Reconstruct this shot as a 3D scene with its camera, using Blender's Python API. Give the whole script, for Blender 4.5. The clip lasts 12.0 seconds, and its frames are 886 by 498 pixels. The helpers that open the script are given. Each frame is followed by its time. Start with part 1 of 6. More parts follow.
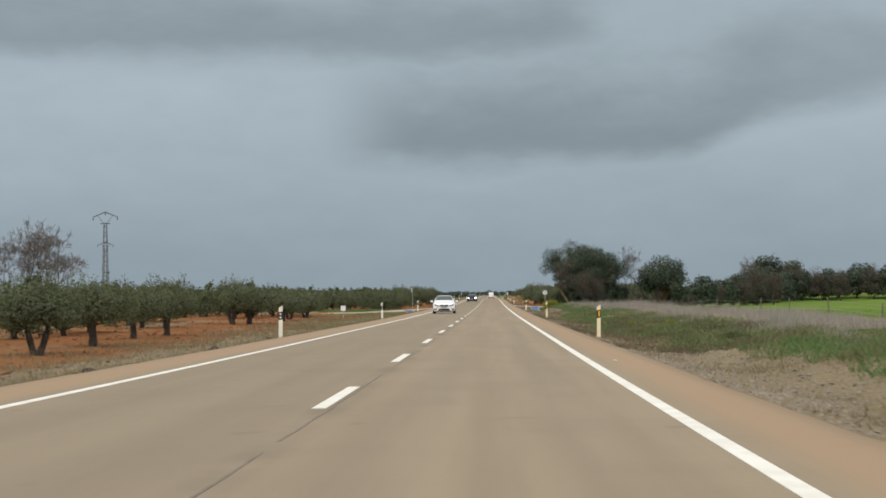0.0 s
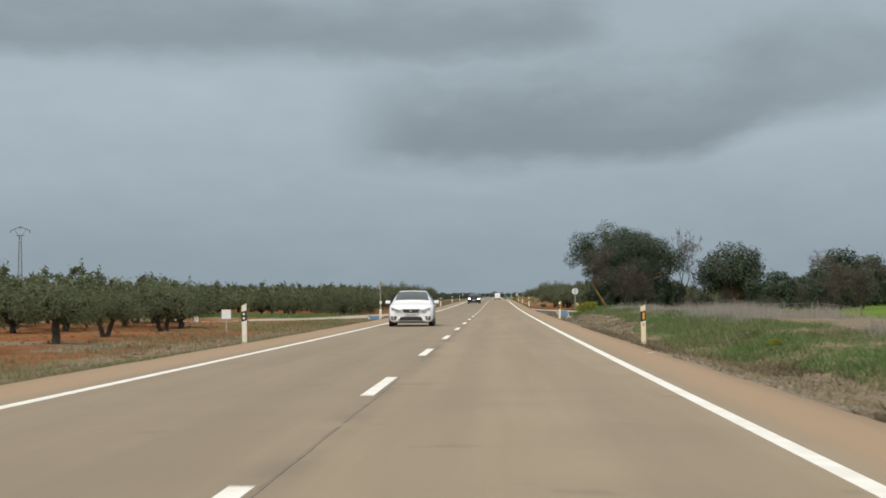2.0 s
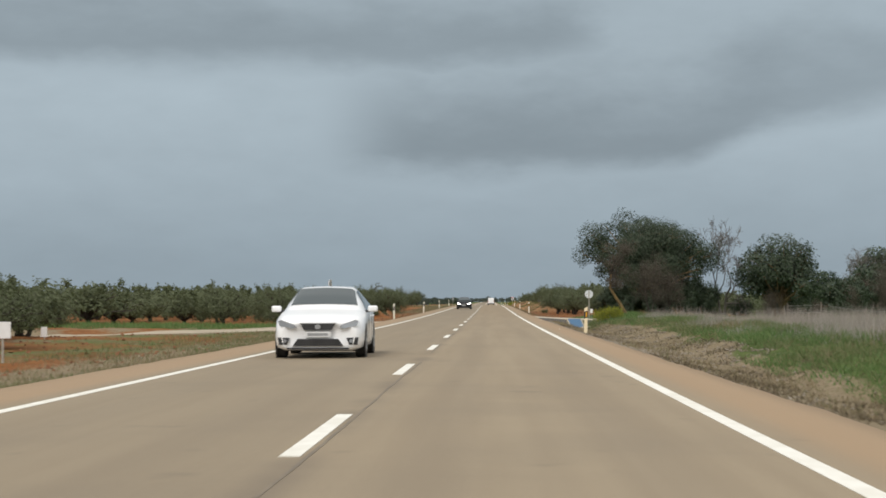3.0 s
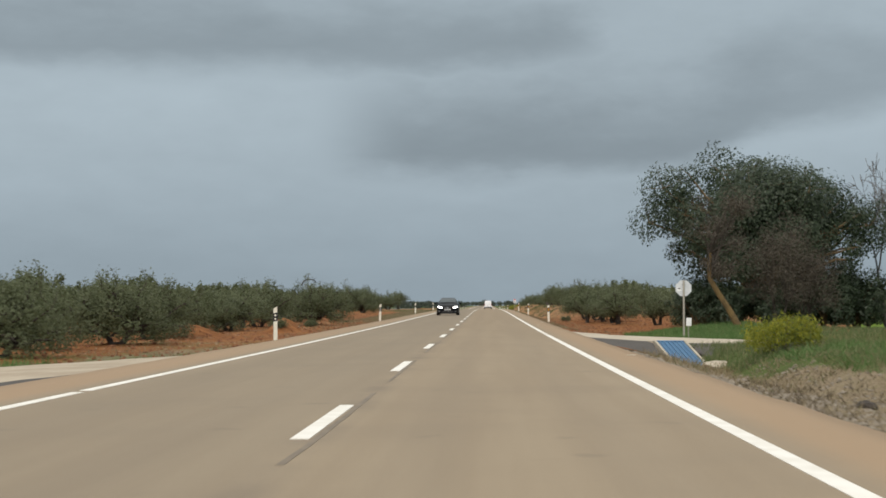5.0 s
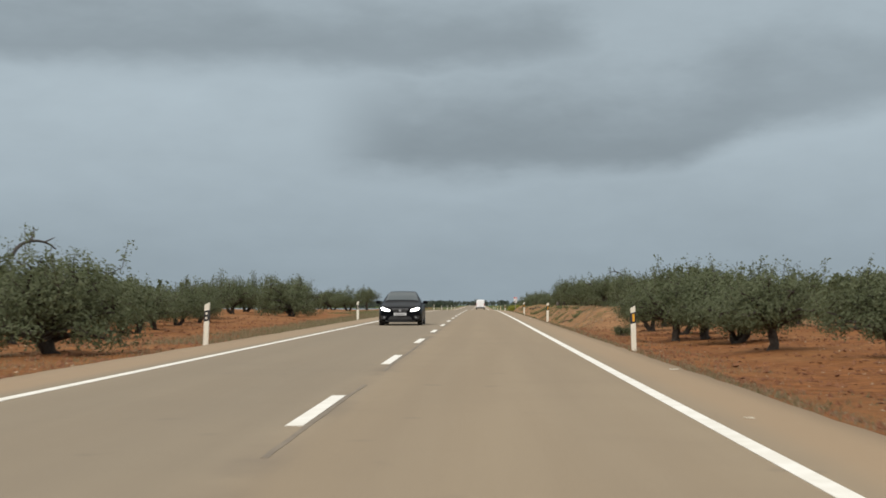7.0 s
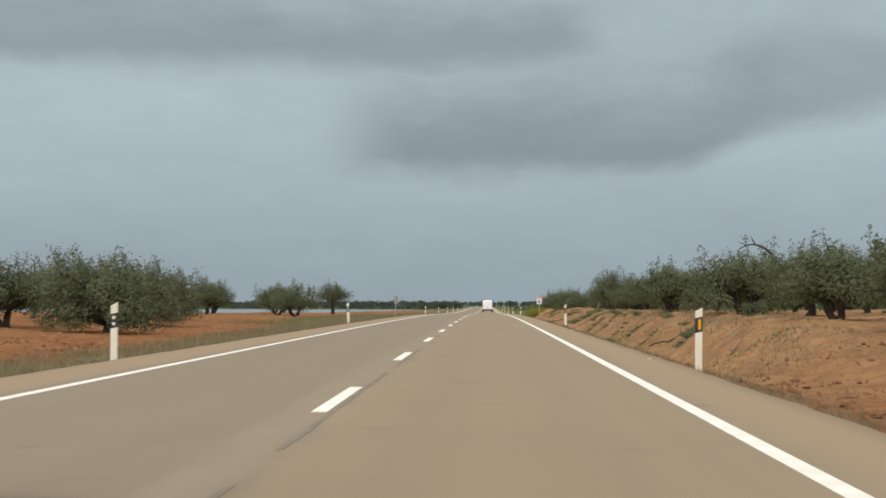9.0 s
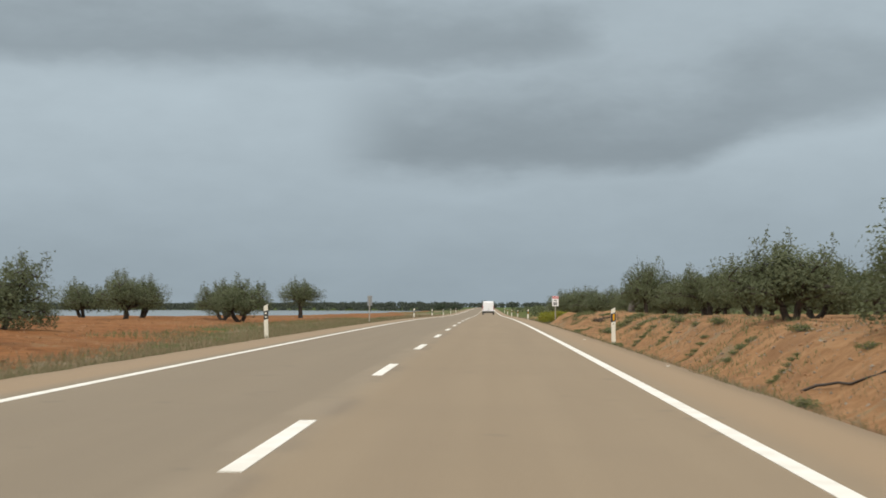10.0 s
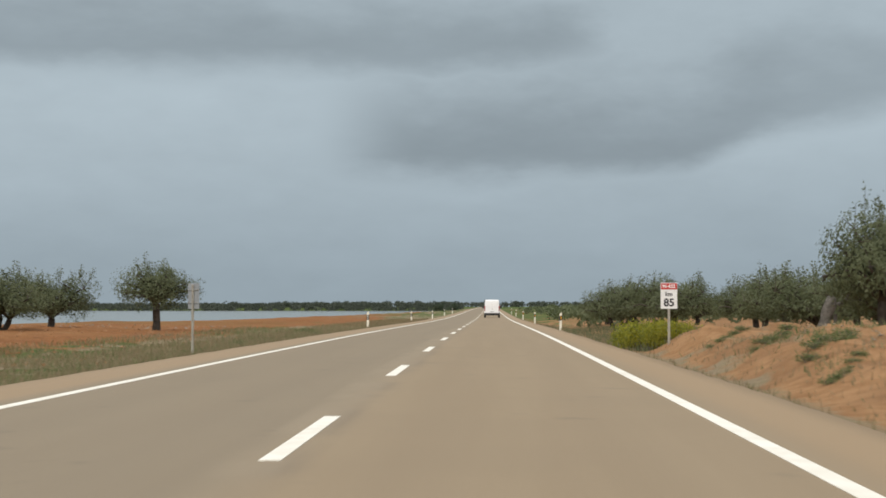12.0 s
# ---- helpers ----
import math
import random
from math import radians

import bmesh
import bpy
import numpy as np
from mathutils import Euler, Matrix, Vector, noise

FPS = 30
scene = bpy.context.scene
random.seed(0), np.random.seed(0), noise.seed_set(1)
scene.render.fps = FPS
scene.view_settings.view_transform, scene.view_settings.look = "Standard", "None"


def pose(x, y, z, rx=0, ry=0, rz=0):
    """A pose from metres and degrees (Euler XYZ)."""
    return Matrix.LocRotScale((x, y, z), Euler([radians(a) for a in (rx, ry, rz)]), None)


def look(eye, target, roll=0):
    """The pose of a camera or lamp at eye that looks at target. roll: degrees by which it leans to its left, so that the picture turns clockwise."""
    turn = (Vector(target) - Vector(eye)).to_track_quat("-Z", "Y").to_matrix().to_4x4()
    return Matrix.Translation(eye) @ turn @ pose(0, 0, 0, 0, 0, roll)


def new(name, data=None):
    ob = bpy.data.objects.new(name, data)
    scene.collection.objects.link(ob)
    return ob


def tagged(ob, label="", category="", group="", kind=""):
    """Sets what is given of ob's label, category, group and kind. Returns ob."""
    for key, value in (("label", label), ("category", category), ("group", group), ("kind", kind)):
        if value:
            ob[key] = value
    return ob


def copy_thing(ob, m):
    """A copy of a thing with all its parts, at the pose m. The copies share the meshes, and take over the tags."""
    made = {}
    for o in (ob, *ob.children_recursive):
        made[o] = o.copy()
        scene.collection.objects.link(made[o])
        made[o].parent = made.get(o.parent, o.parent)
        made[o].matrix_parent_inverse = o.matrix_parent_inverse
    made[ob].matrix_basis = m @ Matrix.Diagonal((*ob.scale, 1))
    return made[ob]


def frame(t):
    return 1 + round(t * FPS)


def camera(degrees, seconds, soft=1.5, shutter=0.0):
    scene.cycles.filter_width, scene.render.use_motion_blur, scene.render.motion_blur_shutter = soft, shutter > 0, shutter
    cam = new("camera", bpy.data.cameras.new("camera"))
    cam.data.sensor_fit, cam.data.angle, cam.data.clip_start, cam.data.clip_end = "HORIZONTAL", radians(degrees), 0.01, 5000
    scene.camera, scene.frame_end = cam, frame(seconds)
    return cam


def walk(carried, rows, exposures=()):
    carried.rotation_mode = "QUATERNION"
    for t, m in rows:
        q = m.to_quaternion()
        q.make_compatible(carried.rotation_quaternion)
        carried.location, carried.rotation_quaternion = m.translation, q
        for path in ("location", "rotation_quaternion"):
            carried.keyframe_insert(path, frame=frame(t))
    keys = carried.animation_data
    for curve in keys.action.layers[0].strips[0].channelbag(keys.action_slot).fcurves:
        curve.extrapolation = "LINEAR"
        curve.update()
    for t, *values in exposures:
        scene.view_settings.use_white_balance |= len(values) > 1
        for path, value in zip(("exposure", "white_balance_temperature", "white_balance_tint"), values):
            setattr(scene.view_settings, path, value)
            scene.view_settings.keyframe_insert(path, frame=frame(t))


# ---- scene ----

cam = camera(32.1, 12.0, soft=1.7, shutter=0.15)
PATH = [
    (0.0, 1.79, 19.57, 1.189, 91.779, 0.549, 1.800),
    (0.5, 1.71, 34.74, 1.106, 91.679, 0.334, 1.891),
    (1.0, 1.63, 50.18, 1.044, 91.741, 0.343, 1.867),
    (1.5, 1.54, 65.56, 1.000, 91.859, 0.298, 1.939),
    (2.0, 1.44, 80.89, 0.967, 91.844, 0.218, 1.992),
    (2.5, 1.39, 96.56, 0.945, 91.924, 0.173, 1.861),
    (4.5, 1.47, 158.22, 0.900, 92.190, 0.155, 1.634),
    (5.0, 1.47, 173.39, 0.905, 92.170, 0.088, 1.638),
    (5.5, 1.47, 188.77, 0.918, 92.133, -0.060, 1.686),
    (6.0, 1.48, 204.03, 0.941, 92.138, -0.087, 1.605),
    (6.5, 1.57, 219.58, 0.976, 92.194, -0.030, 1.522),
    (7.0, 1.55, 235.06, 1.026, 92.153, -0.078, 1.359),
    (9.0, 1.55, 296.17, 1.282, 92.172, -0.180, 1.618),
    (9.5, 1.57, 311.51, 1.353, 92.169, -0.162, 1.675),
    (10.0, 1.57, 326.03, 1.417, 92.208, -0.189, 1.648),
    (10.5, 1.62, 341.96, 1.483, 92.179, -0.037, 1.656),
    (11.0, 1.55, 357.35, 1.538, 92.201, 0.014, 1.658),
    (11.5, 1.48, 372.50, 1.578, 92.150, 0.089, 1.617),
    (12.0, 1.47, 387.67, 1.612, 92.188, -0.025, 1.744),
]
walk(cam, [(t, pose(x, y, z, rx, ry, rz)) for t, x, y, z, rx, ry, rz in PATH], exposures=[(0.0, -0.04, 6460, 10), (3.0, 0.0, 6470, 10), (6.5, 0.01, 6520, 10), (9.2, 0.07, 6570, 10), (12.0, 0.08, 6540, 10)])


# ---- world and sun ----
def plug(tree, target, value):
    """Link a socket, or set a plain value."""
    if hasattr(value, "is_output"):
        tree.links.new(value, target)
    elif isinstance(value, (tuple, list)) and len(value) == 3 and target.type == "RGBA":
        target.default_value = (*value, 1.0)
    else:
        target.default_value = value


def maths(tree, op, a, b=None, c=None, clamp=False):
    n = tree.nodes.new("ShaderNodeMath")
    n.operation, n.use_clamp = op, clamp
    for i, v in enumerate((a, b, c)):
        if v is not None:
            plug(tree, n.inputs[i], v)
    return n.outputs[0]


def span(tree, value, lo, hi, out_lo=0.0, out_hi=1.0):
    n = tree.nodes.new("ShaderNodeMapRange")
    n.interpolation_type = "SMOOTHSTEP"
    for i, v in enumerate((value, lo, hi, out_lo, out_hi)):
        plug(tree, n.inputs[i], v)
    return n.outputs[0]


def blend(tree, factor, a, b, how="MIX"):
    n = tree.nodes.new("ShaderNodeMix")
    n.data_type, n.blend_type = "RGBA", how
    plug(tree, n.inputs[0], factor)
    plug(tree, n.inputs[6], a)
    plug(tree, n.inputs[7], b)
    return n.outputs[2]


def grain(tree, vector, scale, detail=3.0, rough=0.55, warp=0.0):
    n = tree.nodes.new("ShaderNodeTexNoise")
    if vector is not None:
        tree.links.new(vector, n.inputs["Vector"])
    n.inputs["Scale"].default_value, n.inputs["Detail"].default_value = scale, detail
    n.inputs["Roughness"].default_value, n.inputs["Distortion"].default_value = rough, warp
    return n.outputs[0]


def combine(tree, x, y, z=0.0):
    n = tree.nodes.new("ShaderNodeCombineXYZ")
    for i, v in enumerate((x, y, z)):
        plug(tree, n.inputs[i], v)
    return n.outputs[0]


SUN_UP, SUN_TURN = radians(48), radians(205)
world = bpy.data.worlds.new("overcast_sky")
scene.world = world
world.use_nodes = True
wt = world.node_tree
wt.nodes.clear()
coord = wt.nodes.new("ShaderNodeTexCoord")
sep = wt.nodes.new("ShaderNodeSeparateXYZ")
wt.links.new(coord.outputs["Generated"], sep.inputs[0])
dx, dy, dz = sep.outputs
flat = maths(wt, "SQRT", maths(wt, "ADD", maths(wt, "MULTIPLY", dx, dx), maths(wt, "MULTIPLY", dy, dy)))
turn = maths(wt, "ARCTAN2", dx, dy)            # heading, 0 along the road
rise = maths(wt, "ARCTAN2", dz, flat)          # elevation
# ragged cloud base: headings and elevations, bent by noise
swirl = grain(wt, combine(wt, maths(wt, "MULTIPLY", turn, 9.0), maths(wt, "MULTIPLY", rise, 22.0), 3.1), 1.0, 4.0, 0.5)
swirl_fine = grain(wt, combine(wt, maths(wt, "MULTIPLY", turn, 30.0), maths(wt, "MULTIPLY", rise, 70.0), 7.7), 1.0, 4.0, 0.55)
bend = maths(wt, "ADD", maths(wt, "MULTIPLY", maths(wt, "SUBTRACT", swirl, 0.5), 0.030), maths(wt, "MULTIPLY", maths(wt, "SUBTRACT", swirl_fine, 0.5), 0.018))
u = turn
v = maths(wt, "ADD", rise, bend)


def cloud_bank(edge, depth, soft, start, end):
    """0..1 mask of a cloud bank: a soft lower edge at an elevation, fading upwards, between two headings."""
    up = maths(wt, "SUBTRACT", v, edge)
    m = maths(wt, "MULTIPLY", span(wt, up, -soft * 0.4, soft), span(wt, up, depth, soft, 0.25, 1.0))
    return maths(wt, "MULTIPLY", m, span(wt, maths(wt, "ADD", u, maths(wt, "MULTIPLY", bend, 1.5)), start, end))


low_edge = maths(wt, "ADD", span(wt, u, 0.118, 0.175, 0.0835, 0.109), maths(wt, "MULTIPLY", maths(wt, "MAXIMUM", maths(wt, "SUBTRACT", u, 0.16), 0.0), 0.14))
low_mass = cloud_bank(low_edge, 0.085, 0.016, -0.125, -0.045)
top_mass = cloud_bank(0.1485, 0.075, 0.018, 0.115, 0.02)
dark = maths(wt, "MAXIMUM", maths(wt, "MULTIPLY", low_mass, span(wt, u, 0.12, 0.26, 1.0, 0.7)), maths(wt, "MULTIPLY", top_mass, 0.85))
mottle = maths(wt, "ADD", maths(wt, "MULTIPLY", maths(wt, "SUBTRACT", swirl, 0.5), 0.16), maths(wt, "MULTIPLY", maths(wt, "SUBTRACT", swirl_fine, 0.5), 0.10))
veil = blend(wt, span(wt, rise, 0.0, 0.14), (0.288, 0.352, 0.398), (0.406, 0.486, 0.538))
veil = blend(wt, maths(wt, "MULTIPLY", dark, 0.84), veil, (0.222, 0.268, 0.300))
veil = blend(wt, 1.0, veil, combine(wt, maths(wt, "ADD", 1.0, mottle), maths(wt, "ADD", 1.0, mottle), maths(wt, "ADD", 1.0, mottle)), "MULTIPLY")
sky = wt.nodes.new("ShaderNodeTexSky")
sky.sky_type, sky.sun_disc = "NISHITA", False
sky.sun_elevation, sky.sun_rotation, sky.dust_density = SUN_UP, SUN_TURN, 4.0
# thin bright overcast overhead and behind
high = blend(wt, 0.85, blend(wt, 1.0, sky.outputs[0], (0.11, 0.11, 0.11), "MULTIPLY"), (1.20, 1.18, 1.12))
back = span(wt, dy, 0.75, -0.2)
open_sky = maths(wt, "MAXIMUM", span(wt, rise, 0.26, 0.75), maths(wt, "MULTIPLY", back, 0.75))
final = blend(wt, open_sky, veil, high)
bg = wt.nodes.new("ShaderNodeBackground")
bg.inputs["Strength"].default_value = 1.0
wt.links.new(final, bg.inputs["Color"])
out = wt.nodes.new("ShaderNodeOutputWorld")
wt.links.new(bg.outputs[0], out.inputs["Surface"])

sun = new("sun", bpy.data.lights.new("sun", "SUN"))
sun.data.energy, sun.data.angle, sun.data.color = 1.3, radians(14), (1.0, 0.95, 0.86)
sun.matrix_world = look((0, 0, 50), (0.42 * 30, 0.9 * 30, 50 - 30 * math.tan(SUN_UP)))


# ---- materials ----
def surface(name, colour, roughness=0.8, metallic=0.0, coat=0.0):
    """A plain principled material; returns it with its tree, shader and object-space vector."""
    m = bpy.data.materials.new(name)
    m.use_nodes = True
    t = m.node_tree
    s = t.nodes["Principled BSDF"]
    s.inputs["Base Color"].default_value = (*colour, 1)
    s.inputs["Roughness"].default_value, s.inputs["Metallic"].default_value = roughness, metallic
    s.inputs["Coat Weight"].default_value = coat
    c = t.nodes.new("ShaderNodeTexCoord")
    return m, t, s, c.outputs["Object"]


def relief(t, s, height, strength, distance):
    b = t.nodes.new("ShaderNodeBump")
    b.inputs["Strength"].default_value, b.inputs["Distance"].default_value = strength, distance
    t.links.new(height, b.inputs["Height"])
    t.links.new(b.outputs[0], s.inputs["Normal"])


def worn(name, colour, other, scale, roughness=0.8, metallic=0.0, bump=0.2, depth=0.01, coat=0.0, fine=None):
    """Two tones mixed by noise at two scales, with relief."""
    m, t, s, p = surface(name, colour, roughness, metallic, coat)
    n = grain(t, p, scale, 4.0)
    f = grain(t, p, fine or scale * 9, 3.0)
    mix = maths(t, "ADD", maths(t, "MULTIPLY", span(t, n, 0.35, 0.65), 0.7), maths(t, "MULTIPLY", span(t, f, 0.3, 0.7), 0.3))
    t.links.new(blend(t, mix, colour, other), s.inputs["Base Color"])
    if bump:
        relief(t, s, f, bump, depth)
    return m


def foliage(name, dark, light, back, shine=0.5):
    """Leaves: every leaf its own tone, paler undersides mixed at random, some light let through."""
    m, t, s, p = surface(name, dark, shine)
    geo = t.nodes.new("ShaderNodeNewGeometry")
    r = geo.outputs["Random Per Island"]
    patch = grain(t, p, 0.9, 2.0)
    c = blend(t, r, dark, light)
    c = blend(t, span(t, maths(t, "ADD", r, maths(t, "MULTIPLY", maths(t, "SUBTRACT", patch, 0.5), 0.8)), 0.62, 0.95), c, back)
    info = t.nodes.new("ShaderNodeObjectInfo")
    c = blend(t, maths(t, "MULTIPLY", info.outputs["Random"], 0.35), c, blend(t, 0.5, c, light))
    t.links.new(c, s.inputs["Base Color"])
    tr = t.nodes.new("ShaderNodeBsdfTranslucent")
    t.links.new(c, tr.inputs["Color"])
    mixs = t.nodes.new("ShaderNodeMixShader")
    mixs.inputs[0].default_value = 0.36
    t.links.new(s.outputs[0], mixs.inputs[1])
    t.links.new(tr.outputs[0], mixs.inputs[2])
    t.links.new(mixs.outputs[0], t.nodes["Material Output"].inputs["Surface"])
    return m


def road_material():
    m, t, s, p = surface("sun_bleached_asphalt", (0.25, 0.2, 0.15), 0.88)
    sp = t.nodes.new("ShaderNodeSeparateXYZ")
    t.links.new(p, sp.inputs[0])
    x, y, z = sp.outputs
    ax = maths(t, "ABSOLUTE", x)
    streak = grain(t, combine(t, maths(t, "MULTIPLY", x, 1.6), maths(t, "MULTIPLY", y, 0.05), 0.0), 1.0, 4.0)
    blot = grain(t, p, 0.35, 4.0)
    stone = grain(t, p, 90.0, 2.0, 0.7)
    stone_big = grain(t, p, 14.0, 3.0, 0.6)
    c = blend(t, span(t, streak, 0.32, 0.68), (0.270, 0.211, 0.140), (0.311, 0.247, 0.166))
    c = blend(t, maths(t, "MULTIPLY", span(t, blot, 0.45, 0.7), 0.35), c, (0.230, 0.184, 0.128))
    # the wheel tracks are polished a little darker
    off = maths(t, "ABSOLUTE", maths(t, "SUBTRACT", ax, 1.75))
    track = span(t, maths(t, "ABSOLUTE", maths(t, "SUBTRACT", off, 0.75)), 0.45, 0.1)
    c = blend(t, maths(t, "MULTIPLY", track, 0.16), c, (0.195, 0.158, 0.115))
    # further along, an older and greyer course
    grey = span(t, maths(t, "ADD", y, maths(t, "MULTIPLY", blot, 30.0)), 150.0, 330.0)
    left_lane = span(t, x, 0.25, -0.35)
    c = blend(t, maths(t, "MULTIPLY", left_lane, 0.30), c, (0.208, 0.168, 0.117))
    c = blend(t, maths(t, "MULTIPLY", grey, maths(t, "MULTIPLY", left_lane, 0.62)), c, (0.208, 0.168, 0.117))
    c = blend(t, maths(t, "MULTIPLY", grey, maths(t, "MULTIPLY", span(t, x, -0.2, 0.4), 0.62)), c, (0.252, 0.187, 0.115))
    # a stained strip along the middle joint
    strip_x = maths(t, "ABSOLUTE", maths(t, "SUBTRACT", maths(t, "ADD", x, maths(t, "MULTIPLY", maths(t, "SUBTRACT", streak, 0.5), 0.3)), 0.10))
    c = blend(t, maths(t, "MULTIPLY", span(t, strip_x, 0.30, 0.02), span(t, blot, 0.35, 0.65, 0.05, 0.55)), c, (0.165, 0.132, 0.096))
    # further along, a paler mended strip beside the dashes
    mend = span(t, maths(t, "ABSOLUTE", maths(t, "ADD", maths(t, "ADD", x, maths(t, "MULTIPLY", maths(t, "SUBTRACT", streak, 0.5), 0.5)), 0.12)), 0.34, 0.16)
    c = blend(t, maths(t, "MULTIPLY", maths(t, "MULTIPLY", mend, span(t, y, 285.0, 305.0)), span(t, blot, 0.40, 0.60, 0.1, 0.42)), c, (0.305, 0.246, 0.172))
    spot = grain(t, p, 1.3, 2.0)
    c = blend(t, maths(t, "MULTIPLY", span(t, spot, 0.66, 0.74), 0.35), c, (0.15, 0.122, 0.09))
    # ochre dust on the shoulders
    dust = span(t, maths(t, "ADD", ax, maths(t, "MULTIPLY", maths(t, "SUBTRACT", stone_big, 0.5), 0.35)), 3.62, 4.15)
    ochre = blend(t, grey, (0.350, 0.238, 0.140), (0.310, 0.220, 0.131))
    c = blend(t, maths(t, "MULTIPLY", dust, 0.85), c, ochre)
    c = blend(t, 1.0, c, blend(t, stone, (0.72, 0.72, 0.72), (1.2, 1.2, 1.2)), "MULTIPLY")
    t.links.new(c, s.inputs["Base Color"])
    relief(t, s, stone, 0.5, 0.006)
    return m


def ground_material():
    """Red soil, dry verge, grass and scrub litter, mixed by the zone weights of the ground sheet."""
    m, t, s, p = surface("farmland", (0.3, 0.15, 0.08), 0.95)
    s.inputs["Specular IOR Level"].default_value = 0.12
    def zone(name):
        a = t.nodes.new("ShaderNodeAttribute")
        a.attribute_name = name
        return a.outputs["Fac"]
    clod = grain(t, p, 2.2, 6.0, 0.65)
    fine = grain(t, p, 14.0, 5.0, 0.7)
    broad = grain(t, p, 0.16, 4.0)
    soil = blend(t, span(t, clod, 0.3, 0.7), (0.140, 0.055, 0.020), (0.272, 0.114, 0.040))
    soil = blend(t, maths(t, "MULTIPLY", span(t, broad, 0.4, 0.65), 0.5), soil, (0.265, 0.134, 0.055))
    sp = t.nodes.new("ShaderNodeSeparateXYZ")
    t.links.new(p, sp.inputs[0])
    ochre = blend(t, span(t, clod, 0.3, 0.7), (0.244, 0.130, 0.060), (0.355, 0.208, 0.106))
    ochre = blend(t, maths(t, "MULTIPLY", span(t, grain(t, p, 0.45, 3.0), 0.46, 0.66), 0.6), ochre, (0.185, 0.102, 0.052))
    soil = blend(t, span(t, maths(t, "ADD", sp.outputs[1], maths(t, "MULTIPLY", broad, 25.0)), 318.0, 352.0, 0.0, span(t, sp.outputs[0], -4.0, 4.0, 0.12, 1.0)), soil, ochre)
    dry = blend(t, span(t, fine, 0.3, 0.7), (0.165, 0.126, 0.080), (0.305, 0.246, 0.165))
    dry = blend(t, maths(t, "MULTIPLY", span(t, clod, 0.45, 0.7), 0.5), dry, (0.17, 0.15, 0.07))
    grass = blend(t, span(t, clod, 0.3, 0.7), (0.048, 0.078, 0.020), (0.100, 0.130, 0.038))
    grass = blend(t, maths(t, "MULTIPLY", span(t, fine, 0.5, 0.75), 0.5), grass, (0.17, 0.145, 0.075))
    crop = blend(t, span(t, broad, 0.3, 0.7), (0.100, 0.170, 0.024), (0.140, 0.205, 0.034))
    pale = blend(t, span(t, fine, 0.3, 0.7), (0.30, 0.25, 0.18), (0.46, 0.40, 0.31))
    rough = maths(t, "MULTIPLY", maths(t, "SUBTRACT", clod, 0.5), 0.9)
    def edge(w):
        return span(t, maths(t, "ADD", w, rough), 0.35, 0.65)
    c = blend(t, edge(zone("dry")), soil, dry)
    c = blend(t, edge(zone("grass")), c, grass)
    c = blend(t, edge(zone("crop")), c, crop)
    c = blend(t, edge(zone("pale")), c, pale)
    t.links.new(c, s.inputs["Base Color"])
    relief(t, s, maths(t, "ADD", clod, maths(t, "MULTIPLY", fine, 0.5)), 0.8, 0.07)
    return m


ROAD = road_material()
GROUND = ground_material()
PAINT = worn("white_road_paint", (0.86, 0.84, 0.78), (0.72, 0.69, 0.61), 3.0, 0.6, bump=0.3, depth=0.002, fine=60)
TAR = worn("tar_sealed_joint", (0.150, 0.118, 0.083), (0.212, 0.168, 0.116), 2.0, 0.7)
BARK = worn("olive_bark", (0.034, 0.028, 0.023), (0.092, 0.076, 0.062), 3.0, 0.95, bump=0.9, depth=0.05, fine=16)
OAK_BARK = worn("oak_bark", (0.10, 0.068, 0.036), (0.24, 0.165, 0.085), 2.0, 0.95, bump=0.9, depth=0.05, fine=12)
TWIG = worn("bare_twigs", (0.115, 0.104, 0.094), (0.195, 0.18, 0.165), 2.0, 0.95, bump=0.3)
ROOT = worn("dry_root_wood", (0.055, 0.042, 0.030), (0.125, 0.098, 0.070), 4.0, 0.95, bump=0.6, depth=0.02)
OLD_BARK = worn("old_grey_bark", (0.060, 0.054, 0.046), (0.170, 0.158, 0.140), 5.0, 0.95, bump=0.9, depth=0.05, fine=16)
LICHEN_BARK = worn("lichen_ochre_bark", (0.095, 0.064, 0.030), (0.185, 0.122, 0.046), 2.0, 0.95, bump=0.8, depth=0.04, fine=12)
DEADWOOD = worn("dark_dead_wood", (0.035, 0.030, 0.027), (0.075, 0.066, 0.058), 4.0, 0.95, bump=0.6, depth=0.02)
OLIVE = foliage("olive_leaves", (0.094, 0.115, 0.053), (0.121, 0.143, 0.069), (0.146, 0.168, 0.090), 0.7)
OAK = foliage("holm_oak_leaves", (0.024, 0.042, 0.019), (0.051, 0.080, 0.039), (0.086, 0.115, 0.070), 0.5)
BROWN = foliage("withered_leaves", (0.076, 0.063, 0.047), (0.122, 0.102, 0.078), (0.155, 0.134, 0.106), 0.85)
# leaves paler than the near oaks': distance haze is put into their colour
FAR_HAZED = foliage("hazed_far_leaves", (0.052, 0.066, 0.050), (0.072, 0.088, 0.066), (0.088, 0.102, 0.080), 0.8)
SCRUB = foliage("dry_grey_stalks", (0.265, 0.236, 0.208), (0.365, 0.334, 0.300), (0.42, 0.39, 0.35), 0.9)
RUST = foliage("rotten_grass", (0.092, 0.070, 0.044), (0.160, 0.126, 0.082), (0.19, 0.16, 0.10), 0.9)
FRESH = foliage("fresh_grass", (0.078, 0.158, 0.040), (0.135, 0.230, 0.068), (0.195, 0.24, 0.098), 0.8)
BLADE = foliage("verge_grass", (0.090, 0.130, 0.042), (0.160, 0.194, 0.075), (0.26, 0.23, 0.13), 0.8)
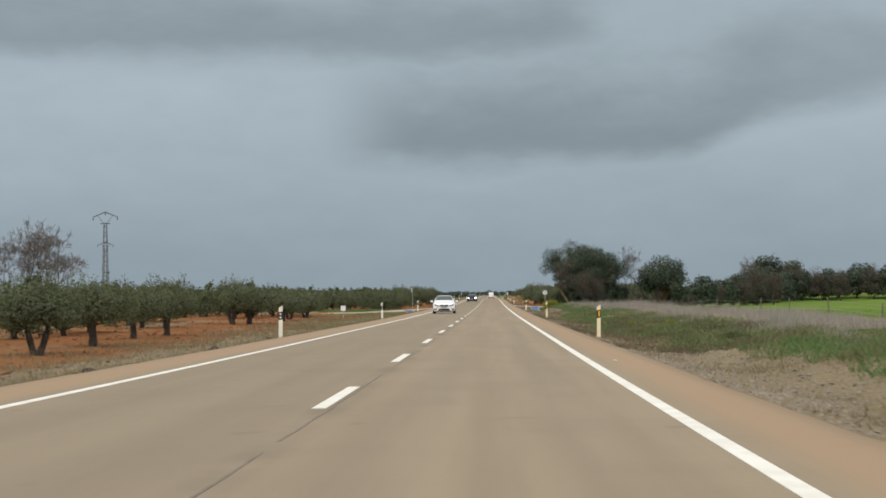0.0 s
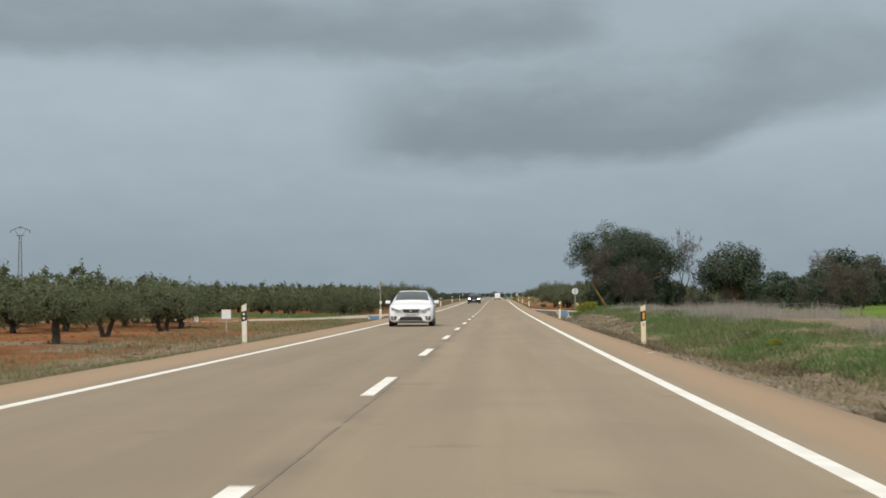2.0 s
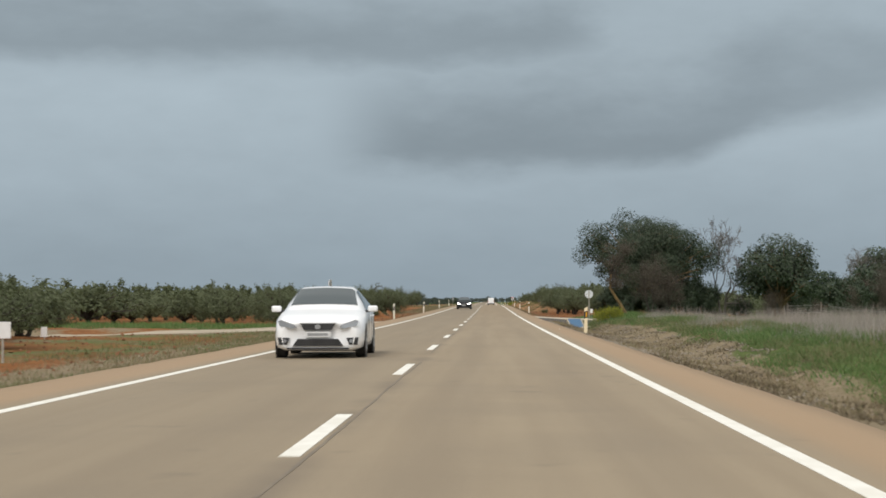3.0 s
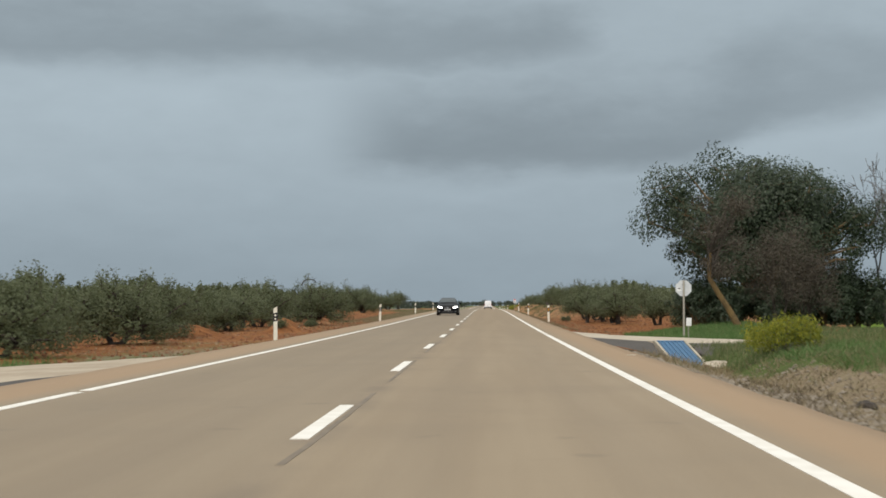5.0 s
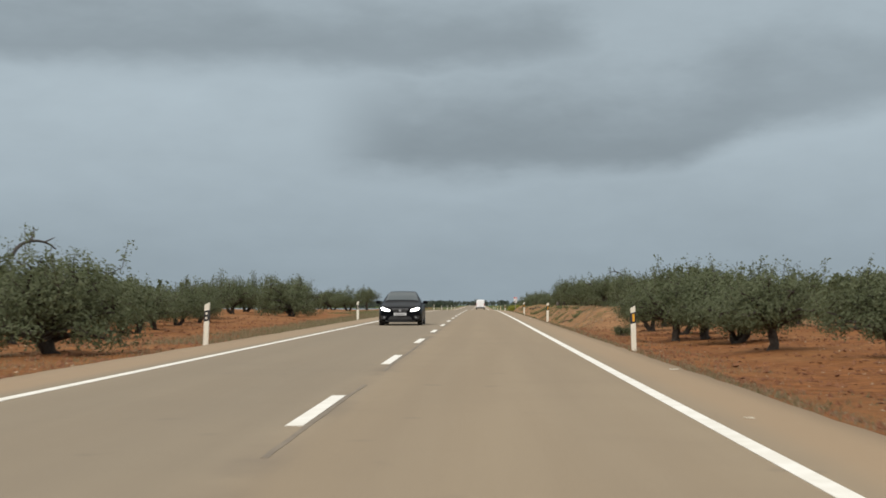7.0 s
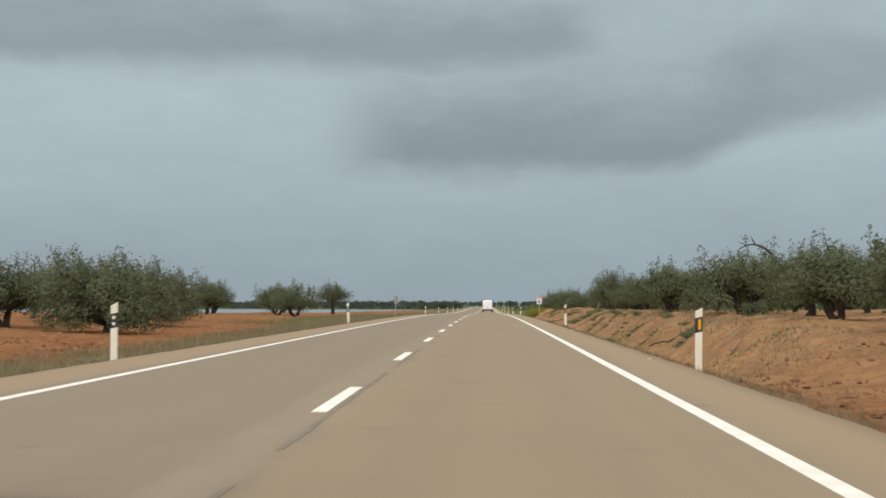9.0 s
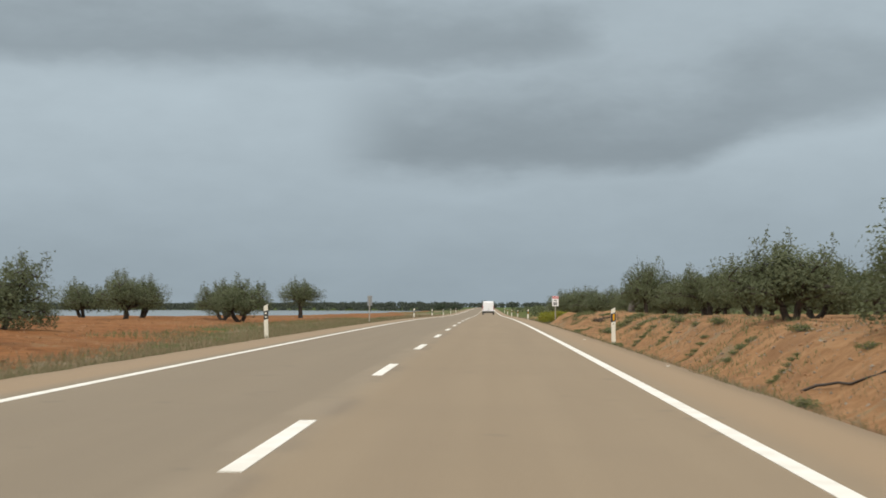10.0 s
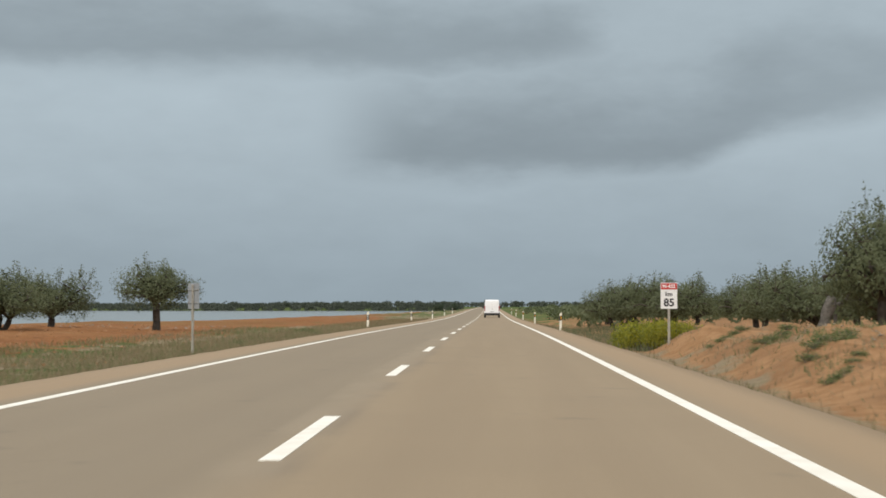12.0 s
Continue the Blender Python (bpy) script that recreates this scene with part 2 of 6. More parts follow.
STRAW = foliage("dead_grass", (0.20, 0.155, 0.090), (0.35, 0.285, 0.18), (0.13, 0.145, 0.06), 0.85)
BROOM = foliage("yellow_broom", (0.16, 0.19, 0.02), (0.40, 0.37, 0.03), (0.10, 0.14, 0.03), 0.7)
POST_WHITE = worn("cream_post_plastic", (0.83, 0.80, 0.70), (0.72, 0.68, 0.57), 2.0, 0.5, bump=0.1, depth=0.002)
POST_CREAM = worn("sun_yellowed_post_plastic", (0.86, 0.74, 0.52), (0.78, 0.66, 0.45), 2.0, 0.5, bump=0.1, depth=0.002)
BLACK = worn("black_plastic", (0.016, 0.016, 0.018), (0.03, 0.03, 0.032), 4.0, 0.5, bump=0.1, depth=0.002)
AMBER = worn("amber_reflector", (0.80, 0.42, 0.02), (0.70, 0.33, 0.02), 20.0, 0.25, bump=0.2, depth=0.002)
GALV = worn("galvanised_steel", (0.46, 0.47, 0.47), (0.36, 0.37, 0.38), 5.0, 0.45, 0.7, bump=0.1, depth=0.002)
SIGN_BACK = worn("grey_sign_back", (0.33, 0.355, 0.38), (0.28, 0.30, 0.32), 4.0, 0.5, 0.3, bump=0.05, depth=0.002)


# ---- helpers for shapes ----
PROFILE = [(-300, 1.1), (0, 0.25), (40, 0.03), (80, -0.07), (120, -0.135), (160, -0.14), (200, -0.105), (240, 0.0), (280, 0.17), (320, 0.35), (360, 0.50), (400, 0.595), (440, 0.61),
           (480, 0.54), (520, 0.45), (560, 0.42), (620, 0.52), (700, 0.75), (810, 1.10), (1000, 1.5), (1400, 2.1), (4000, 4.0)]
PY, PZ = np.array([a for a, b in PROFILE], float), np.array([b for a, b in PROFILE], float)
PM = np.gradient(PZ, PY)
CROWN = 0.004


def level(y):
    """Height of the road's centre line."""
    y = np.asarray(y, float)
    i = np.clip(np.searchsorted(PY, y) - 1, 0, len(PY) - 2)
    h = PY[i + 1] - PY[i]
    s = np.clip((y - PY[i]) / h, 0, 1)
    return ((2 * s**3 - 3 * s**2 + 1) * PZ[i] + (s**3 - 2 * s**2 + s) * h * PM[i] + (-2 * s**3 + 3 * s**2) * PZ[i + 1] + (s**3 - s**2) * h * PM[i + 1])


def lattice(x, y, seed=0):
    """Smooth value noise, 0..1."""
    x, y = np.asarray(x, float), np.asarray(y, float)
    i, j = np.floor(x), np.floor(y)
    a, b = x - i, y - j
    a, b = a * a * (3 - 2 * a), b * b * (3 - 2 * b)
    def h(p, q):
        r = np.sin(p * 127.1 + q * 311.7 + seed * 74.7) * 43758.5453
        return r - np.floor(r)
    return (h(i, j) * (1 - a) + h(i + 1, j) * a) * (1 - b) + (h(i, j + 1) * (1 - a) + h(i + 1, j + 1) * a) * b


def rough(x, y, seed=0):
    return 0.5 * lattice(x, y, seed) + 0.3 * lattice(x * 2.1, y * 2.1, seed + 1) + 0.2 * lattice(x * 4.3, y * 4.3, seed + 2)


def ease(v, lo, hi):
    s = np.clip((np.asarray(v, float) - lo) / (hi - lo), 0, 1)
    return s * s * (3 - 2 * s)


def strip(profile, x):
    return np.interp(x, [a for a, b in profile], [b for a, b in profile])


RIGHT_VERGE = [(4.8, -0.08), (5.3, -0.19), (5.8, -0.28), (6.7, -0.42), (7.3, -0.45), (8.2, -0.26), (9.2, -0.08), (11, 0.05), (14, 0.10), (18, 0.08), (30, 0.10), (60, 0.30), (150, 0.6), (800, 1.5)]
RIGHT_GROVE = [(4.8, -0.08), (5.3, -0.20), (5.8, -0.32), (6.8, -0.58), (9, -0.66), (12, -0.50), (16, -0.40), (40, -0.15), (150, 0.4), (800, 1.2)]
RIGHT_BANK = [(4.8, -0.08), (5.3, -0.20), (5.8, -0.32), (6.6, -0.85), (7.6, -0.98), (8.15, -0.78), (8.8, -0.34), (9.3, 0.05), (9.9, 0.34), (10.7, 0.48), (13, 0.52), (40, 0.5), (150, 0.5), (800, 0.8)]
RIGHT_NEAR = [(4.8, -0.08), (5.3, -0.18), (5.7, -0.24), (6.2, 0.04), (6.8, 0.34), (7.5, 0.46), (9, 0.52), (10.5, 0.48), (13, 0.42), (40, 0.5), (150, 0.5), (800, 0.8)]
RIGHT_END = [(4.8, -0.08), (5.3, -0.20), (5.8, -0.32), (7.2, -0.55), (9.5, -0.35), (14, -0.05), (40, 0.1), (150, 0.3), (800, 0.8)]
LEFT_VERGE = [(4.9, -0.08), (5.4, -0.18), (5.9, -0.28), (7, -0.40), (9, -0.44), (12, -0.42), (40, -0.3), (150, 0.1), (800, 0.8)]
LEFT_FIELD = [(4.9, -0.08), (5.4, -0.18), (5.9, -0.28), (7, -0.34), (10, -0.33), (14, -0.15), (20, 0.02), (40, 0.0), (150, 0.0), (800, 0.3)]
LEFT_SHORE = [(4.9, -0.08), (5.4, -0.14), (7, -0.16), (12, -0.10), (40, 0.0), (800, 0.0)]


def height(x, y):
    """Height of the ground."""
    x, y = np.broadcast_arrays(np.asarray(x, float), np.asarray(y, float))
    a = np.abs(x)
    grove, bank, end = ease(y, 205, 245), ease(y + 10 * lattice(y * 0.1, 0, 3), 322, 350), ease(y, 427, 436)
    r = strip(RIGHT_VERGE, a) * (1 - grove) + strip(RIGHT_GROVE, a) * grove
    r = r * (1 - bank) + strip(RIGHT_BANK, a) * bank
    close = ease(y + 4 * lattice(y * 0.2, 0, 4), 396, 416)
    r = r * (1 - close) + strip(RIGHT_NEAR, a) * close
    r = r * (1 - end) + strip(RIGHT_END, a) * end
    field = ease(y, 300, 380)
    l = strip(LEFT_VERGE, a) * (1 - field) + strip(LEFT_FIELD, a) * field
    shoal = ease(y, 462, 490)
    l = l * (1 - shoal) + strip(LEFT_SHORE, a) * shoal
    fill = np.where(x > 0, 1 - ease(np.abs(y - 231 + np.clip(a - 7, 0, 20) * 0.1), 6.0, 8.5), 1 - ease(np.abs(y - 201 + np.clip(a - 6, 0, 30) * 0.75), 5.0, 7.5)) * ease(a, 5.0, 5.8) * (1 - ease(a, 26, 34))
    d = np.where(x > 0, r, l)
    d = d * (1 - fill) + np.minimum(np.where(x > 0, -0.42, -0.54), d * 0.2 - 0.3) * fill
    d = d - 1.0 * np.where(x > 0, ease(a, 19, 32) * (1 - 0.6 * ease(a, 70, 125)), 0.0) * ease(y, 60, 150) * (1 - ease(y, 335, 365))      # the field lies lower than the verge
    d = d + 0.42 * np.exp(-((x - 13.5) / 4.0) ** 2 - ((y - 246.0) / 6.5) ** 2)+ 0.22 * np.exp(-((x - 6.4) / 0.7) ** 2 - ((y - 426.5) / 2.0) ** 2)      # a grassy rise under the oaks
    d = d + 0.75 * np.exp(-((x + 8.9) / 0.8) ** 2 - ((y - 252.0) / 2.2) ** 2) + 0.6 * np.exp(-((x + 11.8) / 1.1) ** 2 - ((y - 242.0) / 2.6) ** 2)      # a heap of red earth
    d = d - 0.42 * np.exp(-((x - 7.6) / 0.85) ** 2) * ease(y, 190, 210) * (1 - ease(y, 222, 225))      # the ditch deepens at the grate
    out = ease(a, 5.3, 8)
    lumps = (rough(x * 0.9, y * 0.7, 11) - 0.5) * (0.20 + 0.22 * (x > 0) * (1 - ease(y, 195, 212)) * ease(a, 6.2, 8.0)) * out + (rough(x * 0.13, y * 0.1, 5) - 0.5) * 0.35 * ease(a, 8, 20)
    ravel = ((rough(x * 1.5, y * 1.1, 21) - 0.5) * 0.20 + (rough((x + y * 0.55) * 0.35, (y - x * 1.1) * 0.95, 23) - 0.5) * 0.42) * bank * (1 - end) * (x > 0) * ease(a, 7.4 - 1.6 * close, 8.2 - 1.6 * close) * (1 - ease(a, 10.5, 13))
    far = ease(a, 60, 200)
    base = level(y) * (1 - far) + far * np.interp(y, [0, 600, 1500, 4000], [0.2, 0.6, 1.4, 3.5])
    z = base + d + lumps + ravel
    shore = np.interp(y, [480, 591, 820, 1200], [31, 22, 6.5, 7.5])
    basin = ease(y + 10 * lattice(x * 0.03, y * 0.02, 8), 492, 532) * (1 - ease(y, 1110, 1150)) * ease(-x - shore, 0, 8) * (1 - ease(-x, 900, 1100))
    z = z * (1 - basin) + basin * (-0.6)
    under = a < 4.66
    return np.where(under, level(y) - 0.16, z)


def mesh_object(name, verts, faces, material, parent=None, smooth=False, label=""):
    me = bpy.data.meshes.new(name)
    me.from_pydata([tuple(map(float, p)) for p in verts] if not isinstance(verts, list) else verts, [], faces)
    me.materials.append(material)
    if smooth:
        me.polygons.foreach_set("use_smooth", [True] * len(me.polygons))
    me.update()
    ob = new(name, me)
    if parent is not None:
        ob.parent = parent
    if label:
        ob["label"] = label
    return ob


def quads(name, corners, material, parent=None, label=""):
    """Many loose quads (n, 4, 3) or triangles (n, 3, 3) in one mesh, built fast."""
    n, k, _ = corners.shape
    me = bpy.data.meshes.new(name)
    me.vertices.add(n * k)
    me.vertices.foreach_set("co", corners.reshape(-1).astype(np.float32))
    me.loops.add(n * k)
    me.loops.foreach_set("vertex_index", np.arange(n * k, dtype=np.int32))
    me.polygons.add(n)
    me.polygons.foreach_set("loop_start", np.arange(0, n * k, k, dtype=np.int32))
    me.update(calc_edges=True)
    me.materials.append(material)
    ob = new(name, me)
    if parent is not None:
        ob.parent = parent
    if label:
        ob["label"] = label
    return ob


def part(name, bm, material, parent=None, label="", smooth=False):
    me = bpy.data.meshes.new(name)
    bm.to_mesh(me)
    bm.free()
    me.materials.append(material)
    if smooth:
        me.polygons.foreach_set("use_smooth", [True] * len(me.polygons))
    ob = new(name, me)
    if parent is not None:
        ob.parent = parent
    if label:
        ob["label"] = label
    return ob


def box(size, at=(0, 0, 0), bevel=0.0, segments=2, turn=None):
    bm = bmesh.new()
    bmesh.ops.create_cube(bm, size=1)
    bmesh.ops.scale(bm, vec=size, verts=bm.verts)
    if bevel:
        bmesh.ops.bevel(bm, geom=bm.edges[:], offset=bevel, segments=segments, affect="EDGES", profile=0.6)
    if turn is not None:
        bmesh.ops.transform(bm, matrix=turn, verts=bm.verts)
    bmesh.ops.translate(bm, vec=at, verts=bm.verts)
    return bm


def rod(radius, length, at=(0, 0, 0), axis="z", sides=12, top=None, bevel=0.0):
    bm = bmesh.new()
    bmesh.ops.create_cone(bm, cap_ends=True, segments=sides, radius1=radius, radius2=radius if top is None else top, depth=length)
    if bevel:
        bmesh.ops.bevel(bm, geom=[e for e in bm.edges if abs(e.verts[0].co.z - e.verts[1].co.z) < 1e-6], offset=bevel, segments=2, affect="EDGES")
    if axis == "x":
        bmesh.ops.rotate(bm, matrix=Matrix.Rotation(radians(90), 3, "Y"), verts=bm.verts)
    elif axis == "y":
        bmesh.ops.rotate(bm, matrix=Matrix.Rotation(radians(-90), 3, "X"), verts=bm.verts)
    bmesh.ops.translate(bm, vec=at, verts=bm.verts)
    return bm


def tubes(limbs, sides):
    """Verts and faces of tapered tubes; a limb is a list of (point, radius)."""
    verts, faces = [], []
    for limb in limbs:
        k = sides if limb[0][1] > 0.03 else 3
        start = len(verts)
        for i, (p, r) in enumerate(limb):
            q = limb[min(i + 1, len(limb) - 1)][0] - limb[max(i - 1, 0)][0]
            q = q / (np.linalg.norm(q) + 1e-9)
            a = np.cross(q, (0.31, 0.95, 0.07))
            a /= np.linalg.norm(a) + 1e-9
            b = np.cross(q, a)
            for j in range(k):
                w = 2 * math.pi * j / k
                verts.append(tuple(p + r * (math.cos(w) * a + math.sin(w) * b)))
        for i in range(len(limb) - 1):
            for j in range(k):
                s = start + i * k
                faces.append((s + j, s + (j + 1) % k, s + k + (j + 1) % k, s + k + j))
    return verts, faces


def leaves(rng, points, spread, count, long, wide, droop=0.25):
    """Loose leaf quads round the twig ends."""
    n = len(points) * count
    c = np.repeat(points, count, axis=0) + rng.normal(0, 1, (n, 3)) * np.asarray(spread)
    a = rng.normal(0, 1, (n, 3))
    a[:, 2] -= droop
    a /= np.linalg.norm(a, axis=1, keepdims=True)
    b = np.cross(a, rng.normal(0, 1, (n, 3)))
    b /= np.linalg.norm(b, axis=1, keepdims=True) + 1e-9
    l = long * rng.uniform(0.6, 1.3, (n, 1))
    w = wide * rng.uniform(0.6, 1.3, (n, 1))
    return np.stack([c - a * l * 0.5 - b * w * 0.45, c + b * w * 0.75, c + a * l * 0.55], axis=1)


# ---- ground, road, water ----
def spaced(stops):
    """Grid lines from (start, end, step) stretches."""
    v = []
    for a, b, s in stops:
        v += list(np.arange(a, b - 1e-6, s))
    return np.array(v + [stops[-1][1]])


side = spaced([(4.70, 12, 0.3), (12, 24, 0.8), (24, 60, 2.5), (60, 250, 8), (250, 800, 50), (800, 2600, 300)])
gx = np.concatenate([-side[::-1], [-4.6, 0.0, 4.6], side])
gy = spaced([(-300, -20, 20), (-20, 330, 0.9), (330, 436, 0.5), (436, 480, 0.9), (480, 760, 3), (760, 1400, 20), (1400, 4000, 200)])
GX, GY = np.meshgrid(gx, gy)
GZ = height(GX, GY)
nx, ny = len(gx), len(gy)
verts = np.stack([GX, GY, GZ], axis=-1).reshape(-1, 3)
idx = np.arange(nx * ny).reshape(ny, nx)
faces = np.stack([idx[:-1, :-1], idx[:-1, 1:], idx[1:, 1:], idx[1:, :-1]], axis=-1).reshape(-1, 4)
gm = bpy.data.meshes.new("ground")
gm.vertices.add(len(verts))
gm.vertices.foreach_set("co", verts.reshape(-1).astype(np.float32))
gm.loops.add(faces.size)
gm.loops.foreach_set("vertex_index", faces.reshape(-1).astype(np.int32))
gm.polygons.add(len(faces))
gm.polygons.foreach_set("loop_start", np.arange(0, faces.size, 4, dtype=np.int32))
gm.update(calc_edges=True)
gm.polygons.foreach_set("use_smooth", np.ones(len(faces), dtype=bool))
gm.materials.append(GROUND)


def turf_edge(y):
    """How far from the middle line the green of the near verge begins."""
    return 6.0 + 1.5 * np.clip(2.2 * rough(y * 0.09, y * 0 + 3.0, 57) - 0.6, 0, 1) + 1.1 * (1 - ease(y, 56, 68)) + 0.8 * ease(y, 98, 102) * (1 - ease(y, 114, 120))


def zones(x, y):
    """Weights of dry verge, grass, crop and pale track at a place."""
    a = np.abs(x)
    n = rough(x * 0.25, y * 0.18, 31)
    n2 = rough(x * 0.6, y * 0.4, 41)
    right = x > 0
    early, mid, late = 1 - ease(y, 205, 225), ease(y, 225, 250) * (1 - ease(y, 330, 350)), ease(y, 330, 350)
    # right
    dry_r = early * (1.15 - 0.2 * ease(a, 5.4, 6.6) * ease(y, 66, 90) + 0.2 * ease(a, 10, 12)) * (1 - ease(a, 19, 22)) + mid * 0.15 * (n > 0.55) + late * 0.5 * ease(n2, 0.5, 0.75) * (1 - ease(a, 9.5, 11.5)) + late * 0.6 * (1 - ease(a, 5.3, 6.4))
    grass_r = early * ease(a - 1.7 * ease(y, 140, 175) - turf_edge(y), 0.0, 1.3) * (1 - ease(a, 11.5, 14.5)) * (2.4 * n - 0.3)  + ease(y, 205, 214) * (1 - ease(y, 226, 248)) * ease(a, 6.5, 9) * 0.9
    grass_r = grass_r + late * ease(n2, 0.58, 0.75) * 0.3 * (1 - ease(a, 10, 11.5)) + ease(y, 428, 442) * 0.40 * (0.2 + n)
    grass_r = grass_r + ease(y, 236, 242) * (1 - ease(y, 244, 256)) * ease(a, 7, 11) * 1.0
    grass_r = grass_r + 0.8 * ease(y, 244, 252) * (1 - ease(y, 268, 282)) * ease(a, 13, 15) * (1 - ease(a, 27, 31))
    crop_r = early * ease(a, 18, 21) + (1 - early) * (1 - ease(y, 352, 375)) * ease(a, 27 + 8 * ease(y, 285, 330), 31 + 8 * ease(y, 285, 330))
    # left
    dry_l = 0.12 * ease(y, 205, 212) * (1 - ease(y, 258, 275)) * (1 - ease(a, 9, 13)) + (1 - ease(y, 205, 240)) * (1.0 - 0.75 * ease(a, 7.6, 10.5)) + ease(y, 285, 310) * 0.95 * (1 - ease(a, 6.6 + 3.2 * ease(y, 375, 405), 9.5 + 3.2 * ease(y, 375, 405))) + 0.4 * ease(n, 0.5, 0.72) * (1 - 0.6 * ease(a, 60, 120))
    grass_l = ease(y, 130, 160) * (1 - ease(y, 225, 250)) * 0.55 * (0.3 + n) * (1 - ease(a, 14, 24)) + ease(y, 300, 330) * ease(n2, 0.45, 0.68) * 0.8 * (1 - ease(a, 8.0 + 3.5 * ease(y, 375, 405), 11.0 + 3.0 * ease(y, 375, 405)))
    grass_l = grass_l + ease(y, 480, 495) * (1 - ease(y, 520, 540)) * 0.4
    grass_l = grass_l * (1 - 0.85 * ease(y, 484, 492) * (1 - ease(y, 560, 580)) * (1 - ease(a, 11, 14)))
    dry_l = dry_l * (1 - 0.85 * ease(y, 484, 492) * (1 - ease(y, 560, 580)) * (1 - ease(a, 11, 14)))
    # pale farm tracks meeting the road
    pale = np.where(right, (1 - ease(np.abs(y - 229.5), 2.0, 4.0)) * ease(a, 12, 16), (1 - ease(np.abs(y - 195 + (a - 13) * 0.7), 3.0, 5.5)) * ease(a, 9, 12))
    far = ease(y, 520, 640)
    pale = pale * (1 - ease(a, 55, 95))
    return np.where(right, dry_r, dry_l) + 0.35 * far * n * 2, np.where(right, grass_r, grass_l) + 0.4 * far * n2 * 2 + 1.5 * ease(y, 980, 1080), np.where(right, crop_r, 0), pale * 1.4


for name, weights in zip(("dry", "grass", "crop", "pale"), zones(verts[:, 0], verts[:, 1])):
    gm.attributes.new(name, "FLOAT", "POINT").data.foreach_set("value", weights.astype(np.float32))
ground = tagged(new("ground", gm), "red clay farmland with dry verges and grass beside a road", "ground", kind="structure")

# carriageway with its shoulders, edges a little ragged
ry = spaced([(-300, -20, 20), (-20, 700, 1.0), (700, 1400, 10), (1400, 2400, 50)])
rx = np.array([-4.98, -4.4, -3.55, -1.8, 0, 1.8, 3.55, 4.4, 4.76])
RX, RY = np.meshgrid(rx, ry)
fray = (rough(RY * 0.9, RX * 0 + np.sign(RX), 51) - 0.5) * 0.14
RX2 = np.where(np.abs(RX) > 4.7, RX + np.sign(RX) * fray, RX)
RZ = level(RY) - CROWN * np.abs(RX2)
rv = np.stack([RX2, RY, RZ], axis=-1).reshape(-1, 3)
m, k = len(ry), len(rx)
ri = np.arange(m * k).reshape(m, k)
rf = np.stack([ri[:-1, :-1], ri[:-1, 1:], ri[1:, 1:], ri[1:, :-1]], axis=-1).reshape(-1, 4).tolist()
low = len(rv)
edge_l, edge_r = ri[:, 0], ri[:, -1]
skirt = np.concatenate([rv[edge_l] + (-0.05, 0, -0.3), rv[edge_r] + (0.05, 0, -0.3)])
for i in range(m - 1):
    rf.append((low + i, int(edge_l[i]), int(edge_l[i + 1]), low + i + 1))
    rf.append((int(edge_r[i]), low + m + i, low + m + i + 1, int(edge_r[i + 1])))
road = tagged(mesh_object("road", np.concatenate([rv, skirt]), rf, ROAD, smooth=True), "sun-bleached tan asphalt two-lane country road with dusty shoulders", "road", kind="structure")


def painted(name, x, y0, y1, width, lift=0.005, wobble=0.0, step=2.0, seed=0, material=PAINT, raised=True):
    """A painted line with its own thickness, following the road."""
    n = max(2, int((y1 - y0) / step) + 1)
    ys = np.linspace(y0, y1, n)
    shift = (rough(ys * 0.35, ys * 0 + seed, 61 + seed) - 0.5) * wobble
    v = []
    for s, dz in ((-1, -0.004), (-1, lift), (1, lift), (1, -0.004)):
        xs = x + shift + s * width / 2 * (1 + (0 if not wobble else 0.5 * (rough(ys * 1.3, ys * 0 + s, 71) - 0.5)))
        v.append(np.stack([xs, ys, level(ys) - CROWN * np.abs(xs) + dz], axis=-1))
    v = np.concatenate(v)
    f = []
    for i in range(n - 1):
        for s in range(3):
            f.append((s * n + i, s * n + i + 1, (s + 1) * n + i + 1, (s + 1) * n + i))
    f += [(0, n, 2 * n, 3 * n), (n - 1, 4 * n - 1, 3 * n - 1, 2 * n - 1)]
    return mesh_object(name, v, f, material, road)


DASH = 12.5
for i in range(-3, 100):
    painted("lane_dash", 0.0, i * DASH - 2.05, i * DASH + 2.05, 0.15)
for x, stops in ((3.55, [-250.0, 226.5, 227.0, 228.1, 228.6, 229.9, 230.6, 232.2, 232.7, 1400.0]), (-3.55, [-250.0, 192.2, 192.55, 1400.0])):
    for y0, y1 in zip(stops[::2], stops[1::2]):
        painted("edge_line" if y1 - y0 > 5 else "edge_dash", x, y0, y1, 0.155)
for i in range(29):
    y0 = -30 + i * 12.5 + 1.0 * math.sin(i * 2.3)
    painted("joint_seal", 0.12, y0, y0 + 9.5 + 2.0 * math.sin(i * 1.7), 0.03 + 0.022 * float(ease(y0, 130, 180)), 0.003, 0.05, 0.5, 3, TAR)

LAKE = worn("silty_lake_water", (0.215, 0.23, 0.195), (0.27, 0.28, 0.24), 0.05, 0.10, bump=0.03, depth=0.02, fine=1.2)
LAKE.node_tree.nodes["Principled BSDF"].inputs["Specular IOR Level"].default_value = 0.22
lake = tagged(mesh_object("water", [(-1100, 485, 0.20), (-8, 485, 0.20), (-8, 1175, 0.20), (-1100, 1175, 0.20)], [(0, 1, 2, 3)],
                          LAKE), "pale grey-green lagoon water rippled by wind", "lake", kind="structure")


